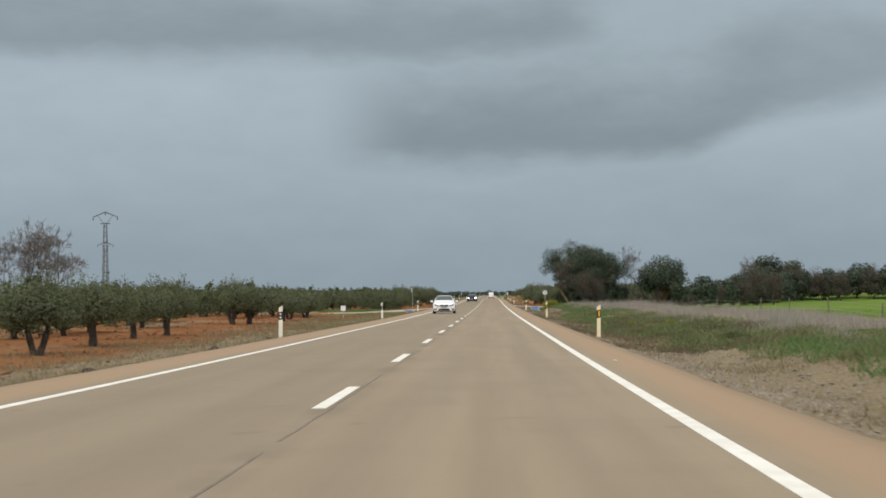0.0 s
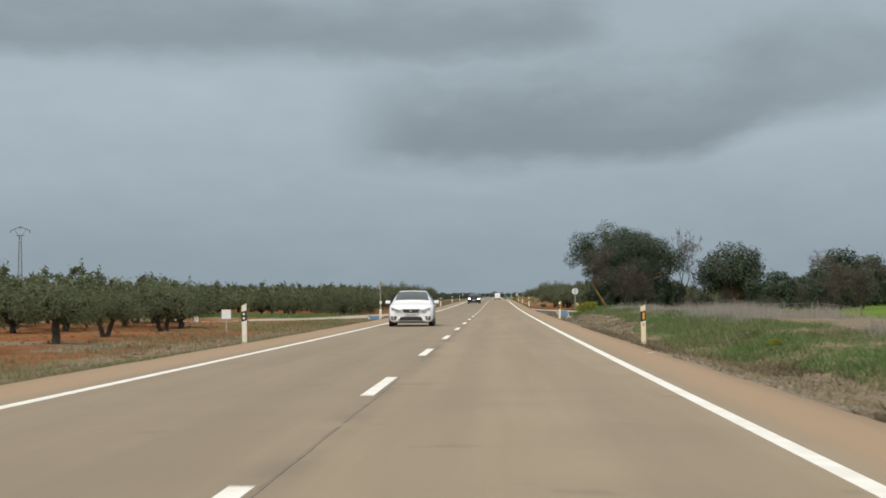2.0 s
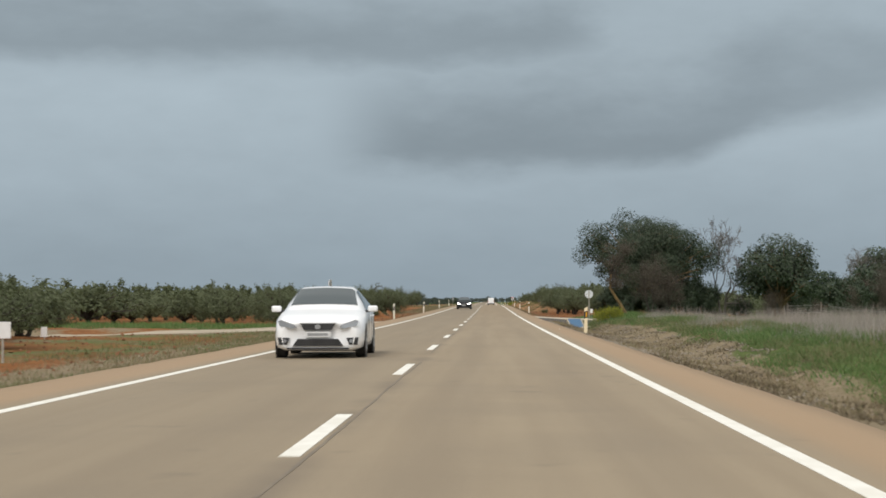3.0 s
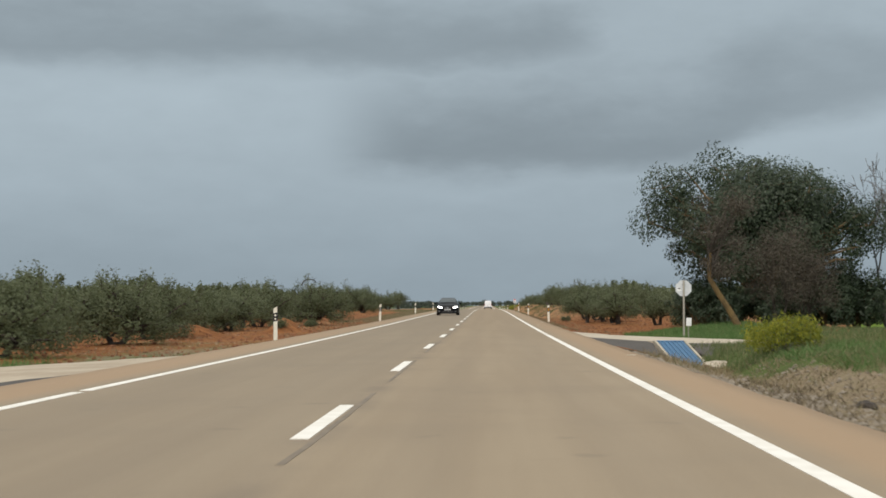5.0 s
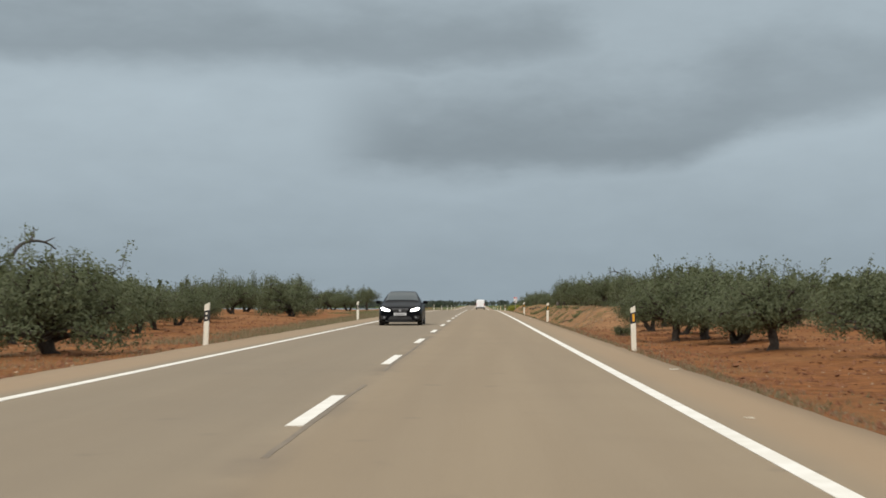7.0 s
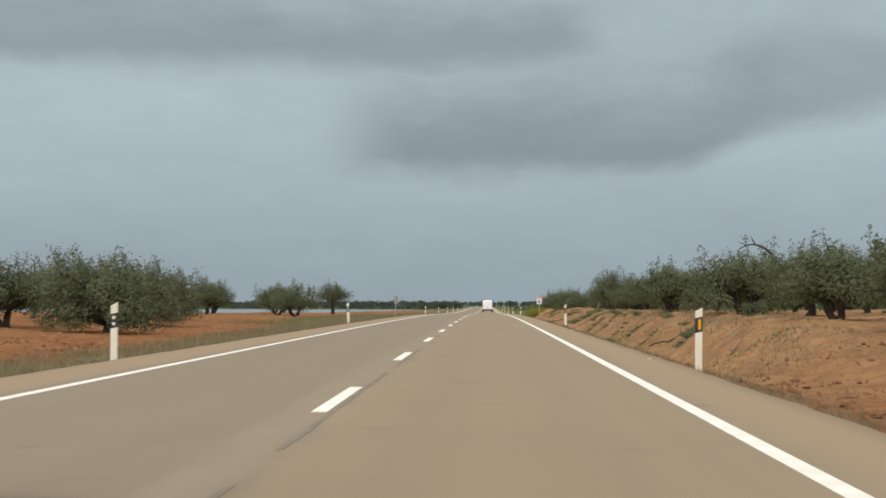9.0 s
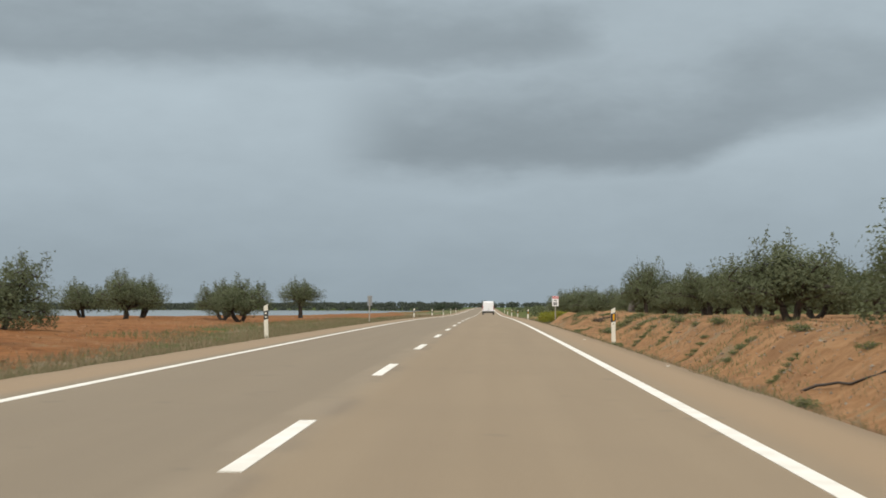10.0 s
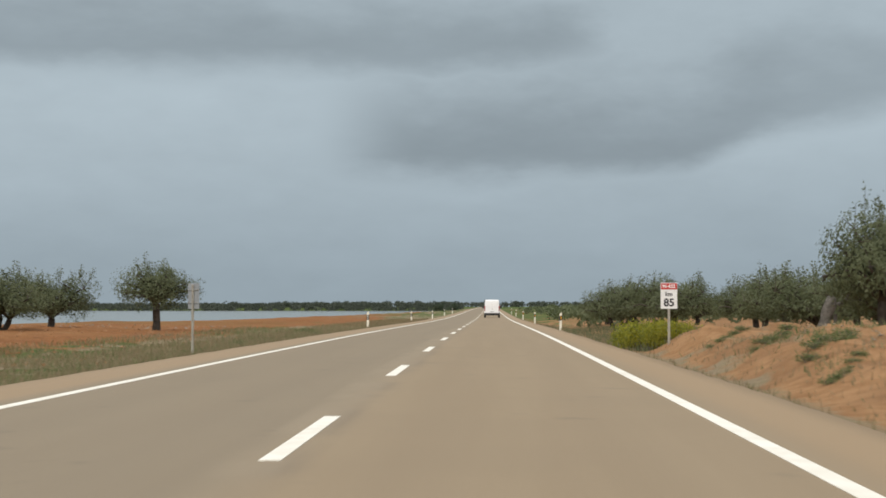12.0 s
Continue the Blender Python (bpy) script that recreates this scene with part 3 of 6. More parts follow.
# ---- trees ----
def limb_path(rng, a, b, r0, r1, sag=0.12, steps=5):
    """A crooked limb from a to b."""
    span_ = np.linalg.norm(b - a)
    line = []
    for i in range(steps + 1):
        s = i / steps
        wob = rng.normal(0, sag * span_ * 0.28, 3) * math.sin(math.pi * s)
        lift = np.array((0, 0, 0.10 * span_ * math.sin(math.pi * s)))
        line.append((a + (b - a) * s + wob + lift, r0 + (r1 - r0) * s))
    return line


def clump(rng, centre, radius, count, squash=0.85):
    """Points of one leafy clump, thicker towards its skin, its lower side ragged."""
    d = rng.normal(0, 1, (count, 3))
    d /= np.linalg.norm(d, axis=1, keepdims=True)
    r = rng.uniform(0.25, 1.0, (count, 1)) ** 0.45
    bumps = 1 + 0.22 * np.sin(d[:, :1] * 5 + centre[0] * 9) * np.sin(d[:, 1:2] * 5 + centre[1] * 7)
    return centre + d * r * radius * bumps * (1, 1, squash), d


def leafy(rng, points, out, long, wide, droop=0.3):
    """One leaf at each point, its face turned roughly outwards and up."""
    n = len(points)
    face = out * 0.9 + rng.normal(0, 0.42, (n, 3)) + (0, 0, 0.35)
    face /= np.linalg.norm(face, axis=1, keepdims=True) + 1e-9
    a = rng.normal(0, 1, (n, 3)) - (0, 0, droop)
    a -= face * np.sum(a * face, axis=1, keepdims=True)
    a /= np.linalg.norm(a, axis=1, keepdims=True) + 1e-9
    b = np.cross(face, a)
    l = long * rng.uniform(0.6, 1.3, (n, 1))
    w = wide * rng.uniform(0.6, 1.3, (n, 1))
    c = points + rng.normal(0, 0.03, (n, 3))
    return np.stack([c - a * l * 0.5 - b * w * 0.45, c + b * w * 0.75, c + a * l * 0.55], axis=1)


def crown_tree(seed, name, tall, wide, foot, lobes, lobe_r, count, long, broad, leaf, bark, label, trunk=0.2, stems=1, lean=(0.0, 0.0), shoots=0, group="", category="tree", deep=0.55, round_=0.9, twigs=4, bows=0, skirt=0):
    """A tree whose limbs carry separate leafy clumps that make up an uneven dome."""
    rng = np.random.default_rng(seed)
    tree = new(name)
    limbs = []
    base = np.array((0.0, 0.0, -0.2))
    forks = []
    for s in range(stems):
        w = rng.uniform(0, 6.28)
        p = base + np.array((math.cos(w), math.sin(w), 0)) * trunk * 0.3 * (stems > 1)
        f = np.array((lean[0] * foot * 1.5, lean[1] * foot * 1.5, foot + rng.uniform(0.1, 0.4))) + np.array((math.cos(w), math.sin(w), 0)) * 0.4 * (stems > 1)
        limbs.append([(p, trunk * 1.75), (p + (0, 0, 0.22), trunk * 1.25), (p + (f - p) * 0.45 + rng.normal(0, trunk * 0.25, 3), trunk * 1.0), (p + (f - p) * 0.75 + rng.normal(0, trunk * 0.2, 3), trunk * 1.02), (f, trunk * 0.9)])
        forks.append(f)
    mid = np.array((lean[0] * tall * 0.5, lean[1] * tall * 0.5, foot + (tall - foot) * 0.42))
    half = np.array((wide / 2, wide / 2, (tall - foot) * 0.58))
    centres = []
    for i in range(lobes):
        z = -0.55 + 1.5 * ((i + 0.5) / lobes) + rng.uniform(-0.1, 0.1)
        z = max(-0.62, min(0.96, z))
        w = i * 2.399 + rng.uniform(-0.5, 0.5)
        flat = math.sqrt(max(0.0, 1 - z * z)) ** round_ * (1 + 0.16 * math.sin(2 * w + seed) + 0.13 * math.sin(3 * w + 2 * seed))
        z = z * (1 + 0.16 * math.sin(w + 1.7 * seed))
        r = lobe_r * rng.uniform(0.5, 1.5)
        deep_ = rng.uniform(deep, 1.0) if i % 4 else rng.uniform(0.1, 0.5)
        c = mid + np.array((math.cos(w) * flat, math.sin(w) * flat, z)) * np.maximum(half - r * 0.8, 0.1) * deep_ * rng.uniform(0.9, 1.08)
        c[2] = max(c[2], foot * 0.75 + r * 0.6)
        centres.append((c, r))
    for i in range(skirt):
        w = i * 6.283 / skirt + rng.uniform(-0.3, 0.3)
        r = lobe_r * rng.uniform(0.6, 0.95)
        reach = wide / 2 * rng.uniform(0.6, 0.82)
        centres.append((np.array((math.cos(w) * reach, math.sin(w) * reach, foot * 2.4 + r * rng.uniform(0.55, 0.95))), r))
    pts, outs = [], []
    total = sum(r * r for c, r in centres)
    for c, r in centres:
        f = forks[int(np.argmin([np.linalg.norm(c - q) for q in forks]))]
        limbs.append(limb_path(rng, f, c + rng.normal(0, 0.05, 3), trunk * rng.uniform(0.28, 0.5), 0.02 + trunk * 0.06, steps=5 if twigs else 2))
        for j in range(twigs):
            d = rng.normal(0, 1, 3)
            d[2] = abs(d[2]) * 0.6
            limbs.append([(c - d * 0.05, 0.018 + trunk * 0.03), (c + d / np.linalg.norm(d) * r * 0.85, 0.006)])
        p, d = clump(rng, c, r, max(8, int(count * r * r / total)))
        away = (c - mid) / (np.linalg.norm(c - mid) + 1e-9)
        pts.append(p)
        outs.append(d * 0.6 + away * 0.6)
    quad = [leafy(rng, np.concatenate(pts), np.concatenate(outs), long, broad)]
    for j in range(shoots):
        c, r = centres[rng.integers(lobes // 2, lobes)]
        a = c + (rng.uniform(-0.4, 0.4), rng.uniform(-0.4, 0.4), r * 0.5)
        b = a + (rng.uniform(-0.2, 0.2), rng.uniform(-0.2, 0.2), rng.uniform(0.25, 0.75))
        limbs.append([(c, 0.016), (a, 0.012), (b, 0.005)])
        k = 40
        s = rng.uniform(0, 1, (k, 1))
        quad.append(leafy(rng, a + (b - a) * s + rng.normal(0, 0.08, (k, 3)), rng.normal(0, 1, (k, 3)), long, broad, -0.6))
    v, f = tubes(limbs, 7 if twigs > 2 else 5 if twigs else 3)
    mesh_object("trunk", v, f, bark, tree, True)
    for j in range(bows):
        a = mid + half * ((-0.45, 0.1, 0.66) if j == 0 else (0.1, -0.3, 0.6))
        bow = [(a + np.array((1.15 * s, 0.1 * math.sin(5 * s), 0.42 * math.sin(2.5 * s) ** 0.8 - 0.10 * s)), 0.05 - 0.032 * s) for s in np.linspace(0, 1, 9)]
        v, f = tubes([bow, [bow[4], (bow[4][0] + (0.15, 0.1, 0.3), 0.012)], [bow[6], (bow[6][0] + (0.3, 0.0, 0.12), 0.010)]], 6)
        mesh_object("bowed_limb", v, f, DEADWOOD, tree, True, "bare dark bowed limb")
    quads("crown", np.concatenate(quad), leaf, tree)
    return tagged(tree, label, category, group=group)


def olive(seed, tall, wide, count, long, broad, stems=1, foot=0.5, twigs=2, bows=0, skirt=0):
    return crown_tree(seed, "olive_tree", tall, wide, foot, 30, 0.62, count, long, broad, OLIVE, BARK, "grey-green olive tree with a dark gnarled trunk in red soil", 0.17 if stems == 1 else 0.12, stems,
                      shoots=14 if twigs else 8, twigs=twigs, bows=bows, skirt=skirt, group="olive grove", category="olive tree")


def branch(rng, p, d, length, radius, depth, limbs, kink=0.16, rise=0.05):
    """One bare limb and the limbs that leave it."""
    steps = 4
    line = [(p, radius)]
    for i in range(steps):
        d = d + rng.normal(0, kink, 3)
        d[2] += rise
        d = d / np.linalg.norm(d)
        p = p + d * length / steps
        line.append((p, radius * (1 - 0.4 * (i + 1) / steps)))
    limbs.append(line)
    if depth == 0:
        return
    for i in range(3 if depth > 1 else 6):
        w = rng.uniform(0, 2 * math.pi)
        lean = rng.uniform(0.4, 0.85)
        a = np.cross(d, (math.cos(w), math.sin(w), 0.3))
        a /= np.linalg.norm(a) + 1e-9
        start = line[rng.integers(2, steps + 1)] if i else line[-1]
        branch(rng, start[0], d * (1 - lean * 0.4) + a * lean, length * rng.uniform(0.55, 0.8), start[1] * 0.68, depth - 1, limbs, kink, rise)


def bare_tree(seed, tall, label):
    """A leafless tree: forked trunk, limbs and fine twigs."""
    rng = np.random.default_rng(seed)
    tree = new("bare_tree")
    limbs = []
    for w in (0.4, 2.9):
        d = np.array((math.cos(w) * 0.3, math.sin(w) * 0.2, 1.0))
        branch(rng, np.array((0.1 * math.cos(w), 0.1 * math.sin(w), -0.2)), d / np.linalg.norm(d), 3.4, 0.15, 5, limbs)
    top = max(q[2] for l in limbs for q, r in l)
    k = tall / top
    limbs = [[(q * k, max(r * k, 0.015)) for q, r in l] for l in limbs]
    v, f = tubes(limbs, 6)
    mesh_object("trunk", v, f, TWIG, tree, True)
    return tagged(tree, label, "bare tree")


def stand(x, y, turn=0.0, size=1.0, sink=0.05):
    """A pose on the ground."""
    return pose(x, y, float(height(x, y)) - sink, 0, 0, turn) @ Matrix.Scale(size, 4)


def plant(kinds, spots, seed, size=(0.85, 1.15)):
    """Put the kinds down in turn on the spots; the first of each is the kind itself."""
    dice = random.Random(seed)
    for x, y, *more in spots:
        proto = kinds[dice.randrange(len(kinds))]
        s = more[0] if more else dice.uniform(*size)
        m = stand(x, y, dice.uniform(0, 360))
        thing = copy_thing(proto, m) if proto in used else proto
        if proto not in used:
            used.add(proto)
            proto.matrix_basis = m
        thing.scale = (s, s, s * dice.uniform(0.92, 1.08))


used = set()
near_olives = [olive(3, 2.8, 4.6, 11000, 0.112, 0.054, 1, 0.32, skirt=7), olive(8, 2.65, 4.3, 10500, 0.112, 0.054, 2, 0.25, skirt=7), olive(15, 3.0, 4.8, 11500, 0.112, 0.054, 1, 0.36, skirt=7), olive(22, 2.55, 4.2, 10000, 0.112, 0.054, 2, 0.28, skirt=7)]
orchard_olives = [olive(5, 2.95, 4.3, 10000, 0.112, 0.054, 1, 0.72), olive(12, 2.8, 4.2, 10000, 0.112, 0.054, 2, 0.62)]
low_olive = olive(27, 2.8, 4.7, 12500, 0.112, 0.054, 2, 0.05, skirt=11)
lone_olive = olive(29, 3.1, 4.1, 9500, 0.112, 0.052, 1, 0.95)
bowed_olive = olive(33, 2.9, 4.8, 12000, 0.112, 0.054, 2, 0.08, 2, 1, 10)
far_olives = [olive(31, 2.75, 5.2, 2100, 0.26, 0.125, 1, 0.15, 0), olive(36, 2.6, 5.0, 2000, 0.26, 0.125, 1, 0.12, 0), olive(44, 2.85, 5.4, 2200, 0.26, 0.125, 1, 0.18, 0)]
rng = random.Random(5)
near_spots, far_spots = [], []


def grove(x0, x1, y0, y1, dx=8.6, dy=8.4, skip=0.04, clear=(), front=1):
    """Rows of a grove, the front rows as near trees."""
    sign = 1 if x1 > x0 else -1
    for i in range(int(abs(x1 - x0) / dx) + 1):
        for j in range(int((y1 - y0) / dy) + 1):
            x = x0 + sign * i * dx + rng.uniform(-0.8, 0.8)
            y = y0 + j * dy + rng.uniform(-1.0, 1.0) + (i % 2) * 0.3
            if rng.random() < skip or any(a < x < b and c < y < d for a, b, c, d in clear):
                continue
            (near_spots if i < front else far_spots).append((x, y))


LEFT_ROWS = [(-11.9, 65.6, 0.85), (-12.4, 74.0, 0.85), (-13.4, 84.5, 0.8), (-13.2, 90.3, 0.8), (-15.3, 121.0, 1.08), (-14.6, 123.4, 1.04), (-17.0, 108, 1.0), (-13.6, 133, 0.85), (-14.5, 143, 0.85), (-14.0, 56.5, 0.85), (-12.8, 48, 0.85)]
grove(-19.5, -33, 36, 182, dx=5.6, dy=5.6, skip=0.10, front=0, clear=((-40, -12, 98, 150),))
far_spots += [(-19.5, 113, 1.0), (-22, 120, 1.0), (-25, 128, 1.05), (-22.5, 133, 1.0), (-27, 140, 1.05), (-19.5, 147, 0.95), (-30, 118, 1.1), (-31, 132, 1.1)]
near_spots += [(-14.5, 154, 0.95), (-15.5, 163, 0.95), (-20.0, 172, 0.9), (-19.5, 181, 0.95)]
near_spots += [(-16, 212, 1.0), (-13.5, 246.5, 0.9)]
grove(-18.5, -31, 209, 345, dx=6.0, dy=6.0, front=0)
near_spots += [(-12.5, 256, 1.0), (-13.0, 264.5, 0.9), (-14, 286, 0.95), (-13.2, 293, 0.9), (-13.5, 302, 0.9), (-14.2, 310, 0.85), (-15, 319, 0.9), (-15.5, 328, 0.9), (-16.5, 337, 0.9)]
grove(11.4, 42, 285, 326, dy=7.6, front=1)
near_spots += [(12.9, 277.3, 1.0), (11.3, 294.0, 1.14), (9.6, 298.5, 0.95), (15.5, 270, 0.9)]
grove(17.5, 40, 334, 442, dy=6.8, skip=0.13, front=0)
near_spots += [(12.8, 336, 0.96), (12.2, 343, 1.02), (12.9, 350.5, 0.90), (13.6, 366.5, 0.90), (10.9, 373.8, 1.02), (13.2, 381, 0.90), (12.4, 388, 0.93), (13.4, 395.5, 0.96), (12.6, 402.5, 0.90), (13.3, 410, 0.93), (13.0, 418, 0.88), (13.9, 424, 0.90), (14.5, 438.5, 1.02), (13.4, 444, 1.02), (17.0, 449, 1.1), (14.5, 456, 1.05), (19, 462, 1.1), (15.2, 468, 1.05), (17.5, 478, 1.1), (12.4, 480, 1.28), (10.9, 489, 1.25), (10.4, 498, 1.28), (11.8, 507, 1.2), (16.5, 500, 1.1), (11.2, 516, 1.1)]
near_spots += [(-15.0, 428.5, 1.2), (-18.5, 360, 1.25), (-19.2, 371, 1.2), (-17.7, 438, 1.12), (-24.2, 440, 1.2), (-22.5, 428, 1.1), (-29, 442, 1.2), (-20.7, 465, 1.05), (-20.8, 457, 1.15), (-27, 392, 1.1)]
plant(near_olives, near_spots, 1, (0.90, 1.30))
plant([lone_olive], [(-15.3, 464.8, 1.14)], 4)
copy_thing(near_olives[2], stand(12.3, 430.5, 70)).scale = (0.86, 0.86, 1.38)
plant([bowed_olive], [(11.9, 359.3, 1.12), (-9.9, 276.5, 1.14)], 6)
plant(orchard_olives, LEFT_ROWS, 5)
plant(far_olives, far_spots, 2)
plant([low_olive], [(-13.4, 356.5, 1.30), (-15.0, 369, 1.28), (-16.9, 384, 1.1), (-13.0, 270.5, 1.1), (-12.2, 216, 0.92), (-13.6, 222.5, 1.0), (-12.2, 230, 0.98), (-12.8, 238, 0.9), (-13.0, 253.8, 0.85), (14.6, 268, 0.95)], 3)

oak = crown_tree(51, "holm_oak", 9.0, 12.4, 1.3, 100, 1.1, 74000, 0.155, 0.10, OAK, OAK_BARK, "large dark green holm oak with a broad uneven crown", 0.30, 1, (-0.16, 0.0), deep=0.66, round_=0.8)
oak.matrix_basis = stand(16.5, 255.5, -25)
oak.scale = (1.03, 0.86, 1.16)
oak_b = crown_tree(57, "holm_oak", 7.2, 7.4, 0.9, 46, 0.95, 17000, 0.20, 0.125, OAK, OAK_BARK, "dark green holm oak with a rounded crown beside scrub", 0.22, 2, deep=0.6)
oak_b.matrix_basis = stand(27.7, 253.5, 40)
oak_b.scale = (1.34, 1.34, 1.2)
far_oak = crown_tree(58, "holm_oak", 7.0, 7.6, 0.25, 34, 1.05, 4500, 0.40, 0.26, OAK, OAK_BARK, "dark green holm oak at the edge of a green field", 0.22, 2, deep=0.6, twigs=0, skirt=12)
far_oak.matrix_basis = stand(58, 338, 40)
low_oak = crown_tree(59, "holm_oak", 6.6, 7.2, 0.3, 30, 1.0, 7000, 0.27, 0.17, OAK, OAK_BARK, "low bushy holm oak growing under a larger oak", 0.16, 2, deep=0.6, twigs=0)
low_oak.matrix_basis = stand(12.6, 255.0, 10)
low_oak.scale = (0.46, 0.46, 0.46)
copy_thing(oak_b, stand(17.9, 259.0, 120)).scale = (1.0, 1.0, 1.22)
for x, y, s in ((14.2, 254.2, 0.46), (16.0, 253.6, 0.42), (17.6, 254.2, 0.50), (19.2, 253.8, 0.52), (20.6, 254.8, 0.62), (13.4, 257.5, 0.5), (16.8, 257.5, 0.6), (19.4, 257.5, 0.66), (21.4, 257.2, 0.5), (24.8, 257.0, 0.36), (28.6, 256, 0.4), (30, 262, 0.55), (32.5, 268, 0.6),
                (36.8, 277, 0.86), (41, 285, 0.75), (47, 296, 0.95), (55, 326, 1.12), (65, 345, 1.3), (60, 342, 1.5), (84, 340, 1.2), (98, 345, 1.3), (70, 338, 1.05), (78, 345, 1.2), (66, 340, 1.0), (74, 343, 0.9), (87, 343, 1.0), (94, 346, 1.1), (104, 346, 1.2), (110, 348, 1.3), (52, 312, 0.9), (57, 318, 0.95), (90, 345, 1.35), (50, 300, 0.7), (44, 291, 0.8), (62, 333, 1.0), (-19, 1000, 0.75), (-12.5, 985, 0.6)):
    copy_thing(low_oak if x < 35 and abs(y - 260) < 30 else far_oak, stand(x, y, x * 7)).scale = (s, s, s)
bare = bare_tree(61, 8.6, "leafless grey tree with a forked trunk among oaks")
bare.matrix_basis = stand(23.2, 257.0, 0)
bare.scale = (0.9, 0.9, 1.12)
for x, y, s in ((-65, 250, 1.55), (-69, 256, 1.45), (-67, 252, 1.65), (-71, 251, 1.4), (55, 330, 1.1), (88, 352, 1.3)):
    copy_thing(bare, stand(x, y, x * 5)).scale = (s, s, s)


def leaning_tree(seed):
    """A half-withered tree: an ochre trunk that leans over, then rises and fans out under thin brown foliage."""
    rng = np.random.default_rng(seed)
    tree = new("withered_tree")
    knee, fork = np.array((-1.25, 0.1, 2.3)), np.array((-1.2, 0.2, 3.5))
    limbs = [[(np.array((0.12, 0.0, -0.2)), 0.26), (np.array((0.0, 0.0, 0.15)), 0.17), (np.array((-0.45, 0.0, 0.95)), 0.14), (np.array((-0.95, 0.05, 1.75)), 0.125), (knee, 0.12), (np.array((-1.28, 0.15, 2.9)), 0.09), (fork, 0.07)]]
    pts, outs = [], []
    for i in range(26):
        w = i * 2.399
        c = fork + np.array((0.75 + math.cos(w) * rng.uniform(0.2, 1.6), math.sin(w) * rng.uniform(0.3, 1.3), rng.uniform(-1.3, 2.7)))
        limbs.append(limb_path(rng, fork if i % 3 else knee, c, 0.045, 0.010))
        for j in range(7):
            d = rng.normal(0, 1, 3)
            limbs.append([(c, 0.014), (c + d / np.linalg.norm(d) * 0.6, 0.006)])
        p, d = clump(rng, c, rng.uniform(0.45, 0.8), 190)
        pts.append(p)
        outs.append(d)
    v, f = tubes(limbs[:1], 10)
    mesh_object("trunk", v, f, LICHEN_BARK, tree, True, "ochre lichen-covered leaning trunk")
    v, f = tubes(limbs[1:], 5)
    mesh_object("bough", v, f, BARK, tree, True)
    quads("crown", leafy(rng, np.concatenate(pts), np.concatenate(outs), 0.10, 0.05), BROWN, tree, "thin brown withered foliage")
    return tagged(tree, "half-withered tree with a leaning ochre trunk and brown leaves", "tree")


leaning_tree(63).matrix_basis = stand(13.0, 244.6, 0)
withered = crown_tree(67, "withered_shrub", 5.0, 4.4, 0.4, 30, 0.7, 7000, 0.10, 0.045, BROWN, BARK, "brown withered tall shrub beside dark oaks", 0.05, 3, skirt=8)
withered.matrix_basis = stand(15.4, 247.0, 0)
withered.scale = (0.86, 0.86, 1.3)
for x, y, s in ((44.5, 292, 1.05), (48.5, 294, 1.45), (52.0, 296, 1.35), (46.0, 288, 1.0), (17.2, 249.0, 0.9), (26.5, 250.5, 0.62), (63, 334, 1.6), (53, 315, 1.2), (50, 305, 1.1), (40, 280, 0.9), (72, 332, 1.3), (68, 333, 1.4), (80, 338, 1.5), (93, 342, 1.5), (86, 340, 1.4), (47, 300, 1.1), (28.5, 254, 0.5), (33, 262, 0.5)):
    copy_thing(withered, stand(x, y, x * 3)).scale = (s * 0.9, s * 0.9, s * 1.2)


def bush(seed, name, tall, wide, count, leaf, label, long=0.10, broad=0.03, category="bush"):
    """A low bush: a clump of stems with leaves down to the ground."""
    dice = np.random.default_rng(seed)
    ob = new(name)
    stems, pts = [], []
    for i in range(16):
        w, r = dice.uniform(0, 6.28), dice.uniform(0.1, 0.42) * wide
        tip = np.array((math.cos(w) * r, math.sin(w) * r, tall * dice.uniform(0.5, 0.9) * (1 - 0.5 * (r / wide))))
        stems.append([(np.array((tip[0] * 0.2, tip[1] * 0.2, -0.1)), 0.015), (tip * (0.6, 0.6, 0.6), 0.01), (tip, 0.005)])
        pts.append(clump(dice, tip * (1, 1, 0.7), wide * 0.2, count // 16, tall / wide * 1.4)[0])
    v, f = tubes(stems, 4)
    mesh_object("stems", v, f, TWIG, ob)
    p = np.concatenate(pts)
    p[:, 2] = np.abs(p[:, 2])
    quads("leaves", leaves(dice, p, (0.03, 0.03, 0.05), 1, long, broad, -0.6), leaf, ob)
    return tagged(ob, label, category)


broom = bush(71, "broom_bush", 0.95, 2.0, 4200, BROOM, "yellow-flowering broom bush on the grassy verge")
broom.matrix_basis = stand(9.15, 214.0)
broom.scale = (1.0, 1.0, 1.3)
for x, y, s in ((6.3, 433.5, 1.15), (6.9, 438, 1.1), (7.5, 443, 0.9), (6.6, 430.5, 0.8)):
    copy_thing(broom, stand(x, y, x * 31)).scale = (s, s, s * 1.1)
shrub = bush(73, "low_shrub", 0.7, 1.0, 1500, OLIVE, "small rounded grey-green shrub on red soil")
shrub.matrix_basis = stand(8.4, 308.5)
for x, y, s in ((-9.4, 268.5, 0.9), (-10.6, 262, 1.0), (-8.8, 250, 0.8), (8.3, 446, 1.0), (9.2, 452, 1.4), (7.6, 458, 1.1), (11.6, 354.0, 1.1)):
    copy_thing(shrub, stand(x, y, x * 31)).scale = (s, s, s)
weed = bush(79, "weed_tuft", 0.32, 0.8, 420, BLADE, "green weed tuft growing on a red earth bank", 0.11, 0.022, "weeds")
weed.matrix_basis = stand(8.9, 352)
